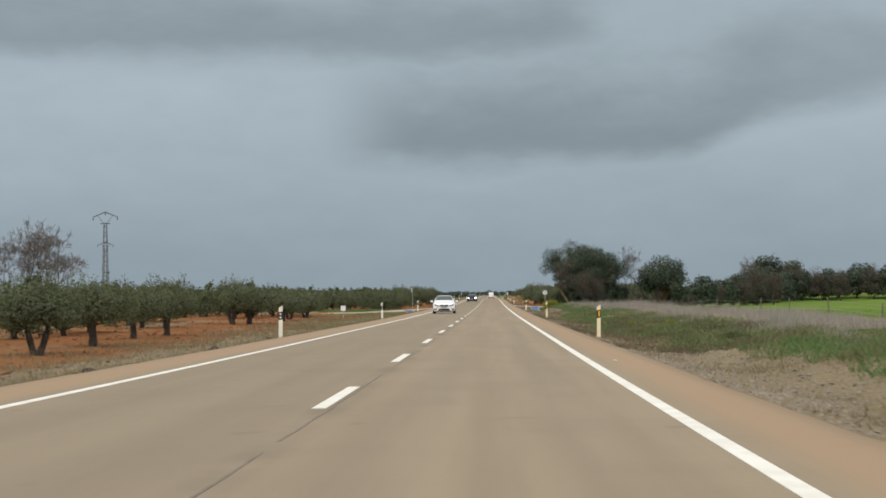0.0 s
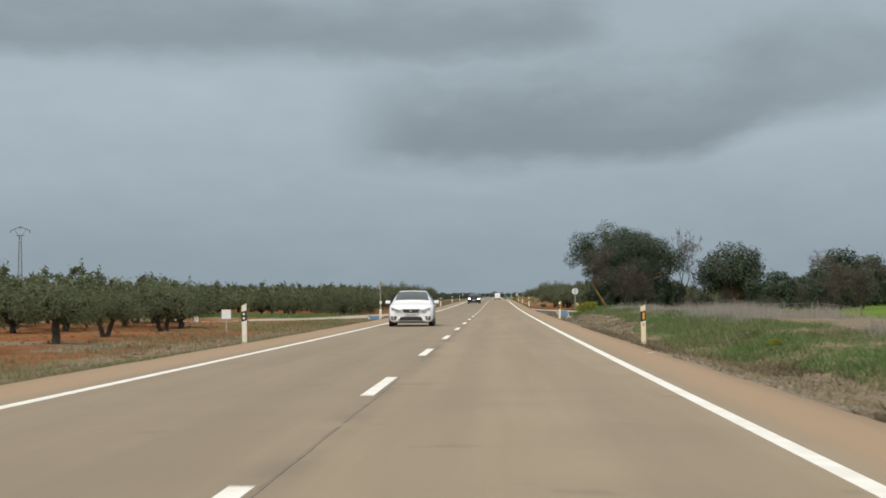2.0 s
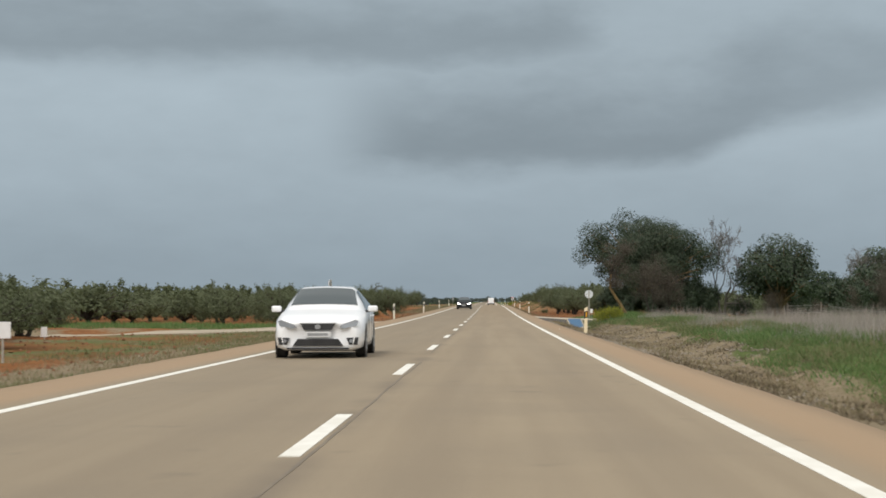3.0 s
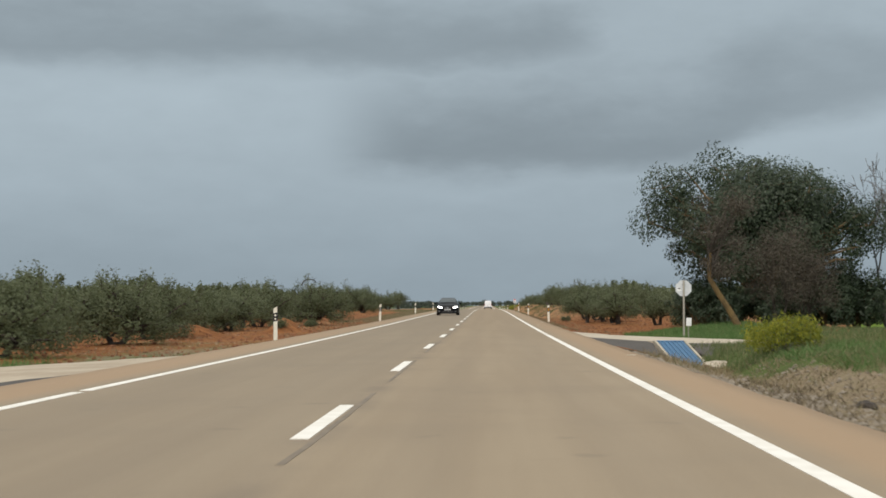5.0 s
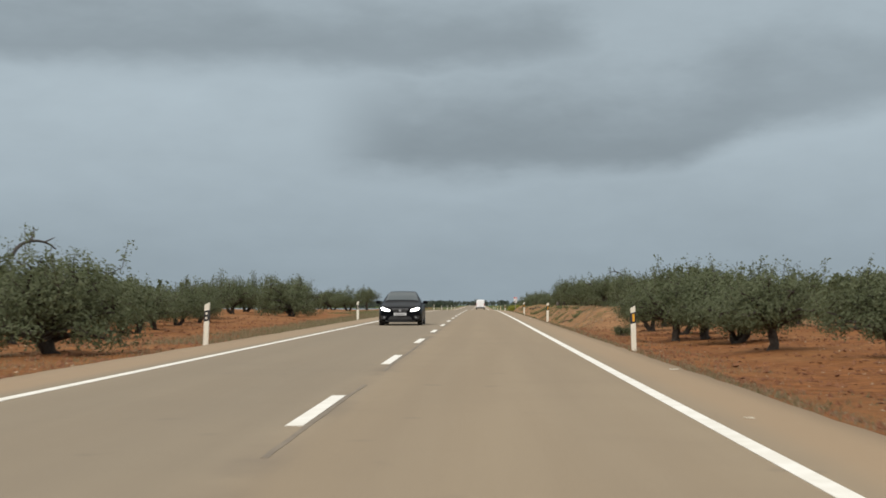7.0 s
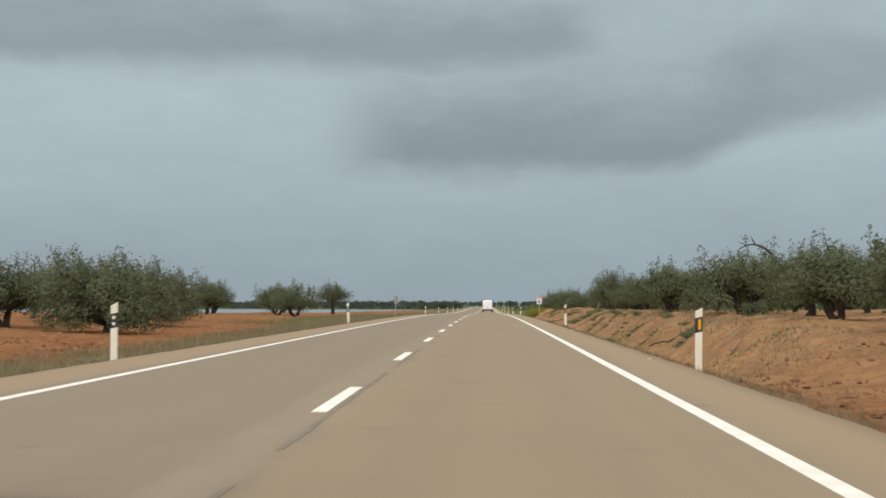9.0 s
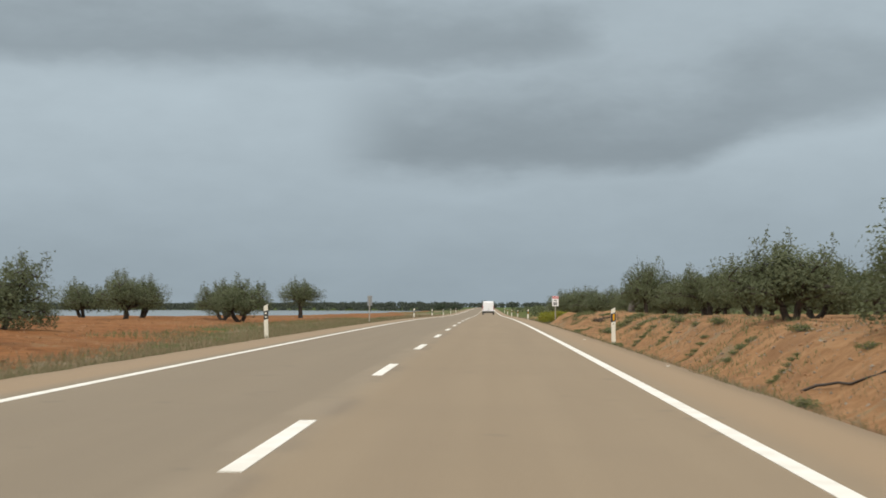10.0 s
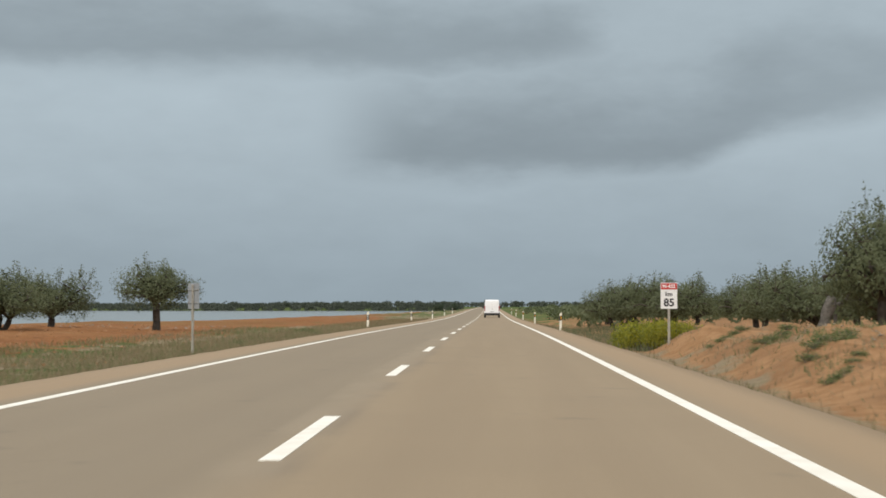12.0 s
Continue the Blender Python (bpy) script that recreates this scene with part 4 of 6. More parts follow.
for i, (x, y, s) in enumerate(((9.6, 358.5, 0.7), (9.9, 367, 0.9), (9.8, 381, 1.1), (9.7, 392, 0.9), (10.0, 399, 0.9), (9.6, 385.5, 0.8),
                             (5.4, 345, 0.6), (5.3, 371, 0.6), (5.6, 396, 0.7), (-6.6, 430, 0.9), (-7.2, 441, 1.1), (-6.9, 452, 0.8), (-6.4, 418, 0.7), (-7.5, 406, 0.9), (-6.8, 460, 1.2), (-8.4, 470, 1.3))):
    copy_thing(weed, stand(x, y, i * 47, 1, 0.02)).scale = (s * 1.3, s * 1.0, s * 0.8)
streaks = ((8.9, 352.5, 0.8), (8.6, 362.5, 0.7), (8.9, 370.5, 0.9), (8.5, 378, 0.8), (8.9, 388.5, 0.8), (8.6, 395, 0.9), (8.5, 404.0, 1.6), (9.2, 400.6, 0.8), (8.4, 412.0, 0.8), (6.4, 403.7, 0.6), (7.0, 413, 0.9), (7.2, 419, 0.8), (6.6, 410, 0.6), (6.9, 423, 0.7))
for i, (x, y, s) in enumerate(streaks):
    for j in range(6):
        u = (j - 2.5) / 2.5
        copy_thing(weed, stand(x + u * 0.62 * s, y + u * 1.2 * s + 0.1 * math.sin(7 * i + j), i * 61 + j * 97, 1, 0.03)).scale = (s * 0.75, s * 0.75, s * 0.55)


for i, (x, y, s) in enumerate(((8.3, 82.5, 1.0), (8.7, 80.6, 0.9), (8.0, 86.0, 0.8), (9.3, 84.0, 1.0), (7.6, 78.5, 0.7), (9.0, 92.0, 1.1), (8.4, 97.5, 0.9), (9.4, 104, 1.0), (8.2, 111, 0.9), (7.8, 118.5, 0.8), (9.0, 126, 1.0), (8.5, 133, 0.9), (9.2, 141, 1.1), (8.0, 70.0, 0.8), (9.1, 66, 1.0), (9.6, 73.5, 1.1), (10.2, 158, 1.1), (9.4, 171, 1.0), (10.0, 186, 1.1), (9.2, 197, 0.9))):
    leafy_weed = copy_thing(weed, stand(x, y, i * 83, 1, 0.02))
    leafy_weed.scale = (s * 1.2, s * 1.2, s * 0.9)
    tagged(leafy_weed, "fresh green weed clump on the grassy verge", "weeds")
for i, (x, y, s) in enumerate(((8.8, 81.4, 0.22), (9.1, 83.2, 0.26), (8.2, 84.6, 0.18), (9.5, 86.2, 0.24), (8.7, 95.0, 0.22), (9.2, 107.0, 0.24), (8.6, 121.0, 0.2))):
    flowers = copy_thing(broom, stand(x, y, i * 67, 1, 0.0))
    flowers.scale = (s, s, s * 1.1)
    tagged(flowers, "small yellow wild flowers in the verge grass", "wild flower")


# far belts of trees that close the plain
def belt(name, x0, x1, y0, y1, count, tall, seed, leaf, label):
    dice = np.random.default_rng(seed)
    x = dice.uniform(x0, x1, count)
    y = dice.uniform(y0, y1, count)
    k = 32
    h = tall * dice.uniform(0.78, 1.04, count)
    w = h * dice.uniform(1.0, 1.7, count)
    z = height(x, y)
    d = dice.normal(0, 1, (count, k, 3))
    d /= np.linalg.norm(d, axis=2, keepdims=True)
    p = np.stack([x, y, z + h * 0.52], axis=1)[:, None, :] + d * np.stack([w * 0.55, w * 0.55, h * 0.5], axis=1)[:, None, :] * dice.uniform(0.5, 1, (count, k, 1))
    return tagged(quads(name, leaves(dice, p.reshape(-1, 3), (0.1, 0.1, 0.1), 1, tall * 0.34, tall * 0.26, 0.0), leaf), label, "woods", kind="stuff")


belt("far_woods", -1100, -12, 1116, 1180, 4200, 2.6, 1, FAR_HAZED, "dark line of trees beyond the lagoon")
belt("far_woods", 30, 700, 600, 800, 1300, 2.6, 2, OLIVE, "low dark grove along the horizon")
belt("far_woods", 9, 34, 500, 760, 260, 1.5, 3, OLIVE, "low dark scrub beside the far road")
belt("far_woods", -900, 900, 1250, 1500, 1600, 3.8, 4, FAR_HAZED, "dark wooded horizon")
belt("far_woods", 60, 420, 355, 520, 700, 3.2, 5, OLIVE, "grey-green grove behind the field")
belt("far_woods", -420, -56, 60, 420, 1300, 2.9, 6, OLIVE, "grey-green grove far from the road")


# ---- roadside things ----
def slant(bm, slope):
    """Tilt a shape's level edges, as the band of a marker post runs."""
    for v in bm.verts:
        v.co.z += v.co.x * slope
    return bm


def marker_post(amber, blade):
    """A roadside delineator: bevelled cream blade with a slanted head, a black band and its reflectors."""
    post = new("marker_post")
    bm = bmesh.new()
    w, d, tall = 0.065, 0.045, 1.20
    outline = [(-w, -d), (w, -d), (w, d * 0.6), (w * 0.4, d), (-w * 0.4, d), (-w, d * 0.6)]
    rings = [[bm.verts.new((a, b, z if z < 1 else z - 0.07 * (w - a) / (2 * w))) for a, b in outline] for z in (-0.25, tall)]
    for i in range(6):
        bm.faces.new((rings[0][i], rings[0][(i + 1) % 6], rings[1][(i + 1) % 6], rings[1][i]))
    bm.faces.new(rings[1])
    bm.faces.new(rings[0][::-1])
    bmesh.ops.bevel(bm, geom=bm.edges[:], offset=0.006, segments=1, affect="EDGES")
    part("blade", bm, blade, post)
    mid = 0.88 if amber else 0.845
    band = part("band", slant(box((2 * w + 0.012, 2 * d + 0.012, 0.28), (0, 0, mid), 0.006, 1), 0.25), BLACK, post, "black band")
    for s in (-1, 1):
        if amber:
            part("reflector", slant(box((0.054, 0.008, 0.19), (0.012, s * (d + 0.008), mid), 0.003, 1), 0.25), AMBER, band, "amber reflector")
        else:
            for dz in (-0.06, 0.06):
                part("reflector", rod(0.032, 0.01, (0, s * (d + 0.008), mid + dz), "y", 14), POST_WHITE, band, "round white reflector")
    return tagged(post, "cream plastic roadside marker post with a black reflector band", "marker post", group="roadside marker posts")


def writing(text, size, material, at, parent, turn=(90, 0, 0), name="lettering"):
    cu = bpy.data.curves.new(name, "FONT")
    cu.body, cu.size, cu.extrude, cu.offset = text, size, 0.0015, size * 0.03
    cu.align_x, cu.align_y = "CENTER", "CENTER"
    cu.materials.append(material)
    ob = new(name, cu)
    ob.matrix_basis = pose(*at, *turn)
    ob.parent = parent
    return ob


right_post, pale_post, left_post = marker_post(True, POST_CREAM), marker_post(True, POST_WHITE), marker_post(False, POST_WHITE)
right_ys = [23.1, 73.5, 123.9, 174.3, 274.8, 325.2, 375.6, 476.4, 526.8, 577, 627, 677]
left_ys = [23.1, 73.5, 123.9, 174.3, 224.9, 275.3, 325.7, 376.1, 477, 527, 577.5, 628, 678]
for proto, x, ys in ((right_post, 5.52, right_ys[:4]), (pale_post, 5.52, right_ys[4:]), (left_post, -5.62, left_ys)):
    for i, y in enumerate(ys):
        m = pose(x, y, float(level(y)) - (0.28 if x > 0 else 0.21) - (0.12 if y > 470 else 0), (i * 37 % 5 - 2) * 0.6, (i * 53 % 7 - 3) * 0.5, (i * 29 % 9 - 4) * 1.5)
        post = copy_thing(proto, m) if i else proto
        post.matrix_basis = m
        if x > 0:
            post.location.x = {174.3: 5.24, 375.6: 5.62}.get(y, x)
        if abs(y - 123.9) < 1 and x > 0:
            writing("3", 0.10, BLACK, (0, -0.049, 0.64), post)
        if abs(y - 375.6) < 1 and x > 0:
            writing("9", 0.10, BLACK, (0, -0.049, 0.64), post)


def octagon(radius, depth, at=(0, 0, 0)):
    bm = rod(radius, depth, (0, 0, 0), "z", 8)
    bmesh.ops.rotate(bm, matrix=Matrix.Rotation(radians(22.5), 3, "Z"), verts=bm.verts)
    bmesh.ops.rotate(bm, matrix=Matrix.Rotation(radians(90), 3, "X"), verts=bm.verts)
    bmesh.ops.translate(bm, vec=at, verts=bm.verts)
    return bm


SIGN_RED = worn("sign_red", (0.55, 0.03, 0.025), (0.48, 0.03, 0.03), 6.0, 0.4, bump=0.05, depth=0.002)
SIGN_WHITE = worn("sign_white", (0.82, 0.83, 0.83), (0.74, 0.75, 0.76), 6.0, 0.4, bump=0.05, depth=0.002)
INK = worn("sign_ink", (0.02, 0.02, 0.025), (0.04, 0.04, 0.05), 6.0, 0.5, bump=0.0)
STOP_BACK = worn("pale_sign_back", (0.66, 0.69, 0.72), (0.56, 0.59, 0.62), 4.0, 0.45, 0.2, bump=0.05, depth=0.002)
POLE = worn("weathered_steel_pole", (0.44, 0.42, 0.37), (0.33, 0.31, 0.27), 6.0, 0.55, 0.4, bump=0.1, depth=0.002)


def stop_sign(x, y, top, turn, plate):
    """An eight-sided sign on a square pole; its bare back faces the main road's traffic."""
    sign = new("stop_sign")
    z0 = float(height(x, y))
    tall = top - z0
    sign.matrix_basis = pose(x, y, z0, 0, 0, turn)
    part("pole", box((0.07, 0.05, tall + 0.3), (0, 0, tall / 2 - 0.17), 0.008, 2), POLE, sign)
    r = 0.335
    back = part("panel", octagon(r, 0.022, (0, 0.05, tall - r)), STOP_BACK, sign, "grey metal back")
    part("face", octagon(r * 0.97, 0.006, (0, 0.066, tall - r)), SIGN_RED, back, "red face")
    writing("STOP", 0.20, SIGN_WHITE, (0, 0.072, tall - r), sign, (90, 0, 180))
    for dz in (-0.14, 0.14):
        part("clamp", box((0.11, 0.03, 0.035), (0, 0.026, tall - r + dz), 0.006, 1), GALV, sign)
    if plate:
        part("sticker", box((0.15, 0.004, 0.13), (-0.17, 0.0365, tall - r - 0.04), 0.001, 1), SIGN_WHITE, back, "white sticker")
        part("sticker_mark", box((0.09, 0.002, 0.045), (-0.165, 0.0335, tall - r - 0.01), 0.0005, 1), INK, back, "dark mark on the sticker")
        part("lower_plate", box((0.21, 0.012, 0.32), (0.20, 0.036, 0.74), 0.004, 1, Matrix.Rotation(radians(3), 4, "Y")), SIGN_WHITE, sign, "small white plate")
        part("plate_rod", rod(0.016, 0.85, (0.18, 0.05, 0.32), "z", 8), POLE, sign, "thin rod of the small plate")
    return tagged(sign, "grey-backed octagonal stop sign " + ("above a small white plate" if plate else "edge on beside a farm track"), "stop sign")


stop_sign(9.25, 234.6, 1.98, 0, True)
stop_sign(-7.24, 195.8, 2.27, 80, False)


def board(name, x, y, turn, low, wide, tall, face, label, category):
    """A flat sign board on a pole, folded rim behind."""
    sign = new(name)
    z0 = float(height(x, y))
    sign.matrix_basis = pose(x, y, z0, 0, 0, turn)
    part("pole", box((0.06, 0.045, low + tall + 0.3 - z0), (0, 0.03, (low + tall - z0) / 2 - 0.18), 0.006, 2), POLE, sign)
    panel = part("panel", box((wide, 0.02, tall), (0, 0, low + tall / 2 - z0), 0.006, 2), face, sign)
    part("rim", box((wide * 0.96, 0.03, 0.03), (0, 0.02, low + tall * 0.75 - z0), 0.004, 1), GALV, panel)
    part("rim", box((wide * 0.96, 0.03, 0.03), (0, 0.02, low + tall * 0.25 - z0), 0.004, 1), GALV, panel)
    return tagged(sign, label, category)


km = board("kilometre_sign", 6.02, 427.0, 0, 1.59, 0.42, 0.66, SIGN_WHITE, "white kilometre sign with a red header on a steel pole", "road sign")
zk = 1.59 - float(height(6.02, 427.0))
part("header", box((0.40, 0.006, 0.155), (0, -0.0125, zk + 0.57), 0.001, 1), SIGN_RED, km, "red header")
writing("N-432", 0.125, SIGN_WHITE, (0, -0.0165, zk + 0.57), km)
writing("km", 0.15, INK, (0, -0.0115, zk + 0.37), km)
writing("85", 0.27, INK, (0, -0.0115, zk + 0.15), km)
board("kilometre_sign", -6.15, 427.1, 142, 1.58, 0.42, 0.66, SIGN_BACK, "grey back of a kilometre sign on a steel pole", "road sign")
board("small_sign", -10.85, 150.6, 0, 0.08, 0.42, 0.42, SIGN_WHITE, "small square white sign on a short pole in dry grass", "sign")
board("small_sign", -17.2, 176.0, 0, -0.42, 0.26, 0.42, SIGN_WHITE, "small white marker on a short pole in dry grass", "sign")

# drain grates at the farm tracks
BLUE = worn("blue_painted_steel", (0.022, 0.098, 0.215), (0.04, 0.145, 0.27), 1.5, 0.55, bump=0.2, depth=0.004)
BLUE_PALE = worn("pale_blue_bar", (0.030, 0.120, 0.245), (0.075, 0.18, 0.31), 2.0, 0.5, bump=0.1, depth=0.003)
CONCRETE = worn("pale_concrete", (0.50, 0.44, 0.345), (0.39, 0.335, 0.255), 1.2, 0.9, bump=0.4, depth=0.01)
DUSTY = worn("dusty_worn_concrete", (0.46, 0.395, 0.30), (0.32, 0.258, 0.185), 0.7, 0.95, bump=0.4, depth=0.01, fine=6)
PATCH = worn("dark_asphalt_patch", (0.058, 0.052, 0.047), (0.090, 0.080, 0.070), 1.5, 0.95, bump=0.6, depth=0.01, fine=40)


def drain_grate(nl, nr, fl, fr, rock):
    """A sloping grate over a ditch pipe: white concrete borders, a blue plate and raised bars along the slope."""
    grate = new("drain_grate")
    nl, nr, fl, fr = (np.array((x, y, float(level(y)) + d)) for x, y, d in (nl, nr, fl, fr))
    def at(u, w, lift=0.0):
        return (nl * (1 - u) + nr * u) * (1 - w) + (fl * (1 - u) + fr * u) * w + np.array((0, 0, lift))
    def slab(name, u0, u1, w0, w1, top, thick, material, label=""):
        c = [at(u, w, top) for u, w in ((u0, w0), (u1, w0), (u1, w1), (u0, w1))]
        v = c + [q - np.array((0, 0, thick)) for q in c]
        return mesh_object(name, [tuple(q) for q in v], [(0, 1, 2, 3), (7, 6, 5, 4), (0, 4, 5, 1), (1, 5, 6, 2), (2, 6, 7, 3), (3, 7, 4, 0)], material, grate, label=label)
    slab("plate", 0.07, 0.93, 0.0, 1.0, 0.03, 0.06, BLUE, "blue plate")
    for u in (0.0, 0.93):
        slab("border", u, u + 0.07, -0.02, 1.02, 0.07, 0.4, CONCRETE, "white concrete border")
    for i in range(6):
        u = 0.15 + i * 0.134
        slab("bar", u, u + 0.03, 0.0, 1.0, 0.055, 0.03, BLUE_PALE, "pale blue bar")
    for w in (0.0, 0.97):
        slab("cross_bar", 0.07, 0.93, w, w + 0.03, 0.062, 0.05, BLUE_PALE, "pale blue bar")
    tagged(grate, "blue sloping steel drain grate with white concrete borders in a ditch", "drain grate")
    if rock:
        dice = np.random.default_rng(3)
        bm = bmesh.new()
        bmesh.ops.create_icosphere(bm, subdivisions=3, radius=1)
        for v in bm.verts:
            v.co *= 1 + 0.22 * noise.noise(v.co * 1.7)
            v.co = Vector((v.co.x * 0.42, v.co.y * 0.85, max(v.co.z, -0.5) * 0.14))
        r = part("kerb_stone", bm, CONCRETE, smooth=False)
        x, y = rock
        r.matrix_basis = pose(x, y, float(height(x, y)) + 0.06, 0, 0, -10)
        tagged(r, "broken pale concrete lump at the ditch's end", "stone")


drain_grate((7.0, 218.7, -0.83), (8.05, 219.3, -0.83), (6.94, 224.2, -0.20), (8.06, 224.8, -0.22), (8.0, 217.4))
drain_grate((-7.40, 188.0, -0.42), (-6.70, 189.4, -0.38), (-8.2, 195.0, -0.24), (-7.2, 195.0, -0.24), None)


def slab_of(name, corners, material, label, category, seed):
    """A poured apron with a ragged edge that lies on the ground."""
    dice = random.Random(seed)
    ring = []
    for i, (a, b) in enumerate(zip(corners, corners[1:] + corners[:1])):
        n = max(2, int(math.hypot(b[0] - a[0], b[1] - a[1]) / 0.6))
        for j in range(n):
            s = j / n
            ring.append((a[0] + (b[0] - a[0]) * s + dice.uniform(-0.08, 0.08), a[1] + (b[1] - a[1]) * s + dice.uniform(-0.12, 0.12), a[2] + (b[2] - a[2]) * s))
    bm = bmesh.new()
    top = [bm.verts.new((x, y, float(level(y)) + d)) for x, y, d in ring]
    bot = [bm.verts.new((x, y, float(level(y)) + d - 0.75)) for x, y, d in ring]
    bm.faces.new(top)
    for i in range(len(ring)):
        j = (i + 1) % len(ring)
        bm.faces.new((top[j], top[i], bot[i], bot[j]))
    bmesh.ops.recalc_face_normals(bm, faces=bm.faces)
    bmesh.ops.triangulate(bm, faces=[f for f in bm.faces if len(f.verts) > 4])
    return tagged(part(name, bm, material), label, category, kind="structure")


slab_of("pavement", [(4.7, 225.2, -0.06), (4.7, 236.0, -0.06), (7.0, 234.5, -0.22), (12.0, 231.0, -0.31), (17, 230.8, -0.32), (17, 226.4, -0.32), (8.4, 225.2, -0.28)], CONCRETE, "pale worn concrete apron of a farm track", "pavement", 1)
slab_of("pavement", [(4.7, 214.5, -0.055), (4.7, 225.3, -0.055), (6.85, 224.9, -0.19), (6.85, 218.6, -0.66), (5.9, 215.5, -0.30)], PATCH, "dark asphalt apron beside a ditch", "pavement", 2)
slab_of("pavement", [(8.2, 225.1, -0.25), (8.2, 220.6, -0.66), (9.5, 222.0, -0.40), (12, 224.4, -0.32), (12, 226.0, -0.32)], PATCH, "dark asphalt apron beside a ditch", "pavement", 3)
slab_of("pavement", [(-4.9, 208.2, -0.06), (-4.9, 196.0, -0.06), (-6.9, 195.4, -0.25), (-8.2, 195.4, -0.35), (-13.5, 189.6, -0.41), (-17, 187, -0.42), (-17, 197, -0.42), (-13.5, 200.4, -0.41)], DUSTY, "pale worn concrete apron of a farm track", "pavement", 4)
slab_of("pavement", [(-4.9, 199.0, -0.05), (-4.9, 189.0, -0.05), (-6.4, 189.4, -0.3), (-6.9, 195.2, -0.19)], PATCH, "dark asphalt apron beside a ditch", "pavement", 5)


# fence along the green field
FENCE = worn("weathered_fence_wood", (0.10, 0.085, 0.07), (0.18, 0.155, 0.13), 5.0, 0.95, bump=0.4)
fence = tagged(new("field_fence"), "weathered wooden stake fence with thin wires at a field's edge", "fence")
stakes = np.random.default_rng(9)
heads = []
for i in range(20):
    x, y = 18.6 + stakes.uniform(-0.2, 0.2), 20 + i * 9.6
    z = float(height(x, y))
    tall = stakes.uniform(0.65, 1.05)
    lean = stakes.normal(0, 0.05, 2)
    v, f = tubes([[(np.array((0, 0, -0.2)), 0.038), (np.array((lean[0], lean[1], tall)), 0.033), (np.array((lean[0], lean[1], tall + 0.02)), 0.01)]], 6)
    p = mesh_object("stake", v, f, FENCE, fence)
    p.matrix_basis = pose(x, y, z)
    heads.append(np.array((x, y, z + tall * 0.85)))
for dz in (0.0, -0.4):
    v, f = tubes([[(h + (0, 0, dz), 0.006) for h in heads]], 3)
    mesh_object("wire", v, f, GALV, fence)

# steel power pole behind the grove
PYLON_STEEL = worn("dull_pylon_steel", (0.17, 0.18, 0.19), (0.12, 0.125, 0.13), 4.0, 0.7, 0.3, bump=0.0)
pylon = tagged(new("power_pole"), "tall grey lattice power pole with a crossarm behind olives", "power pole")
pylon.matrix_basis = pose(-47, 213, float(height(-47, 213)))
for sx in (-1, 1):
    for sy in (-1, 1):
        v, f = tubes([[(np.array((sx * 0.42, sy * 0.42, -0.3)), 0.045), (np.array((sx * 0.16, sy * 0.16, 11.4)), 0.04)]], 4)
        mesh_object("leg", v, f, PYLON_STEEL, pylon)
for i in range(18):
    z0, z1 = i * 0.62, (i + 1) * 0.62
    a0, a1 = 0.42 - 0.26 * z0 / 11.4, 0.42 - 0.26 * z1 / 11.4
    s = 1 if i % 2 else -1
    for u in range(4):
        c = [(-1, -1), (1, -1), (1, 1), (-1, 1)]
        p, q = c[u], c[(u + 1) % 4]
        v, f = tubes([[(np.array((p[0] * (a0 if s > 0 else a1), p[1] * (a0 if s > 0 else a1), z0 if s > 0 else z1)), 0.022), (np.array((q[0] * (a1 if s > 0 else a0), q[1] * (a1 if s > 0 else a0), z1 if s > 0 else z0)), 0.022)]], 3)
        mesh_object("brace", v, f, PYLON_STEEL, pylon)
part("crossarm", box((1.2, 0.14, 0.12), (0, 0, 11.3), 0.02, 1), PYLON_STEEL, pylon)
for s in (-1, 1):
    v, f = tubes([[(np.array((0, 0, 12.75)), 0.075), (np.array((s * 1.6, 0, 12.1)), 0.06)]], 6)
    mesh_object("arm", v, f, PYLON_STEEL, pylon, label="sloping arm")
    v, f = tubes([[(np.array((s * 0.2, 0, 11.3)), 0.035), (np.array((s * 1.0, 0, 12.34)), 0.03)]], 4)
    mesh_object("strut", v, f, PYLON_STEEL, pylon)
for x, z in ((-1.55, 11.9), (0, 12.55), (1.55, 11.9)):
    part("insulator", rod(0.06, 0.4, (x, 0, z), "z", 8, 0.045), BLACK, pylon)
far_pylon = copy_thing(pylon, pose(-77, 332, float(height(-77, 332)), 0, 0, 12))


# ---- grass, stalks, stones ----
def blades(name, x, y, tall, broad, material, label, seed, lean=0.35, category="grass"):
    """Loose grass blades rooted on the ground at x, y."""
    dice = np.random.default_rng(seed)
    n = len(x)
    z = height(x, y)
    w = dice.uniform(0, 6.28, n)
    side_ = np.stack([np.cos(w), np.sin(w), np.zeros(n)], axis=1) * (broad * dice.uniform(0.6, 1.4, n))[:, None] * 0.5
    root = np.stack([x, y, z - 0.02], axis=1)
    h = tall * dice.uniform(0.45, 1.25, n)
    bow = dice.normal(0, lean, (n, 2)) * h[:, None]
    tip = root + np.stack([bow[:, 0], bow[:, 1], h * dice.uniform(0.85, 1.0, n)], axis=1)
    q2 = np.stack([root - side_, root + side_ * 0.9, tip], axis=1)
    return tagged(quads(name, q2, material), label, category, kind="stuff")


def scatter(seed, n, x0, x1, y0, y1, keep=0.0, scale=0.5, salt=0):
    """Random places in a strip, gathered in patches."""
    dice = np.random.default_rng(seed)
    x, y = dice.uniform(x0, x1, n), dice.uniform(y0, y1, n)
    m = rough(x * scale, y * scale * 0.6, 91 + salt) > keep + dice.uniform(-0.12, 0.12, n)
    return x[m], y[m]


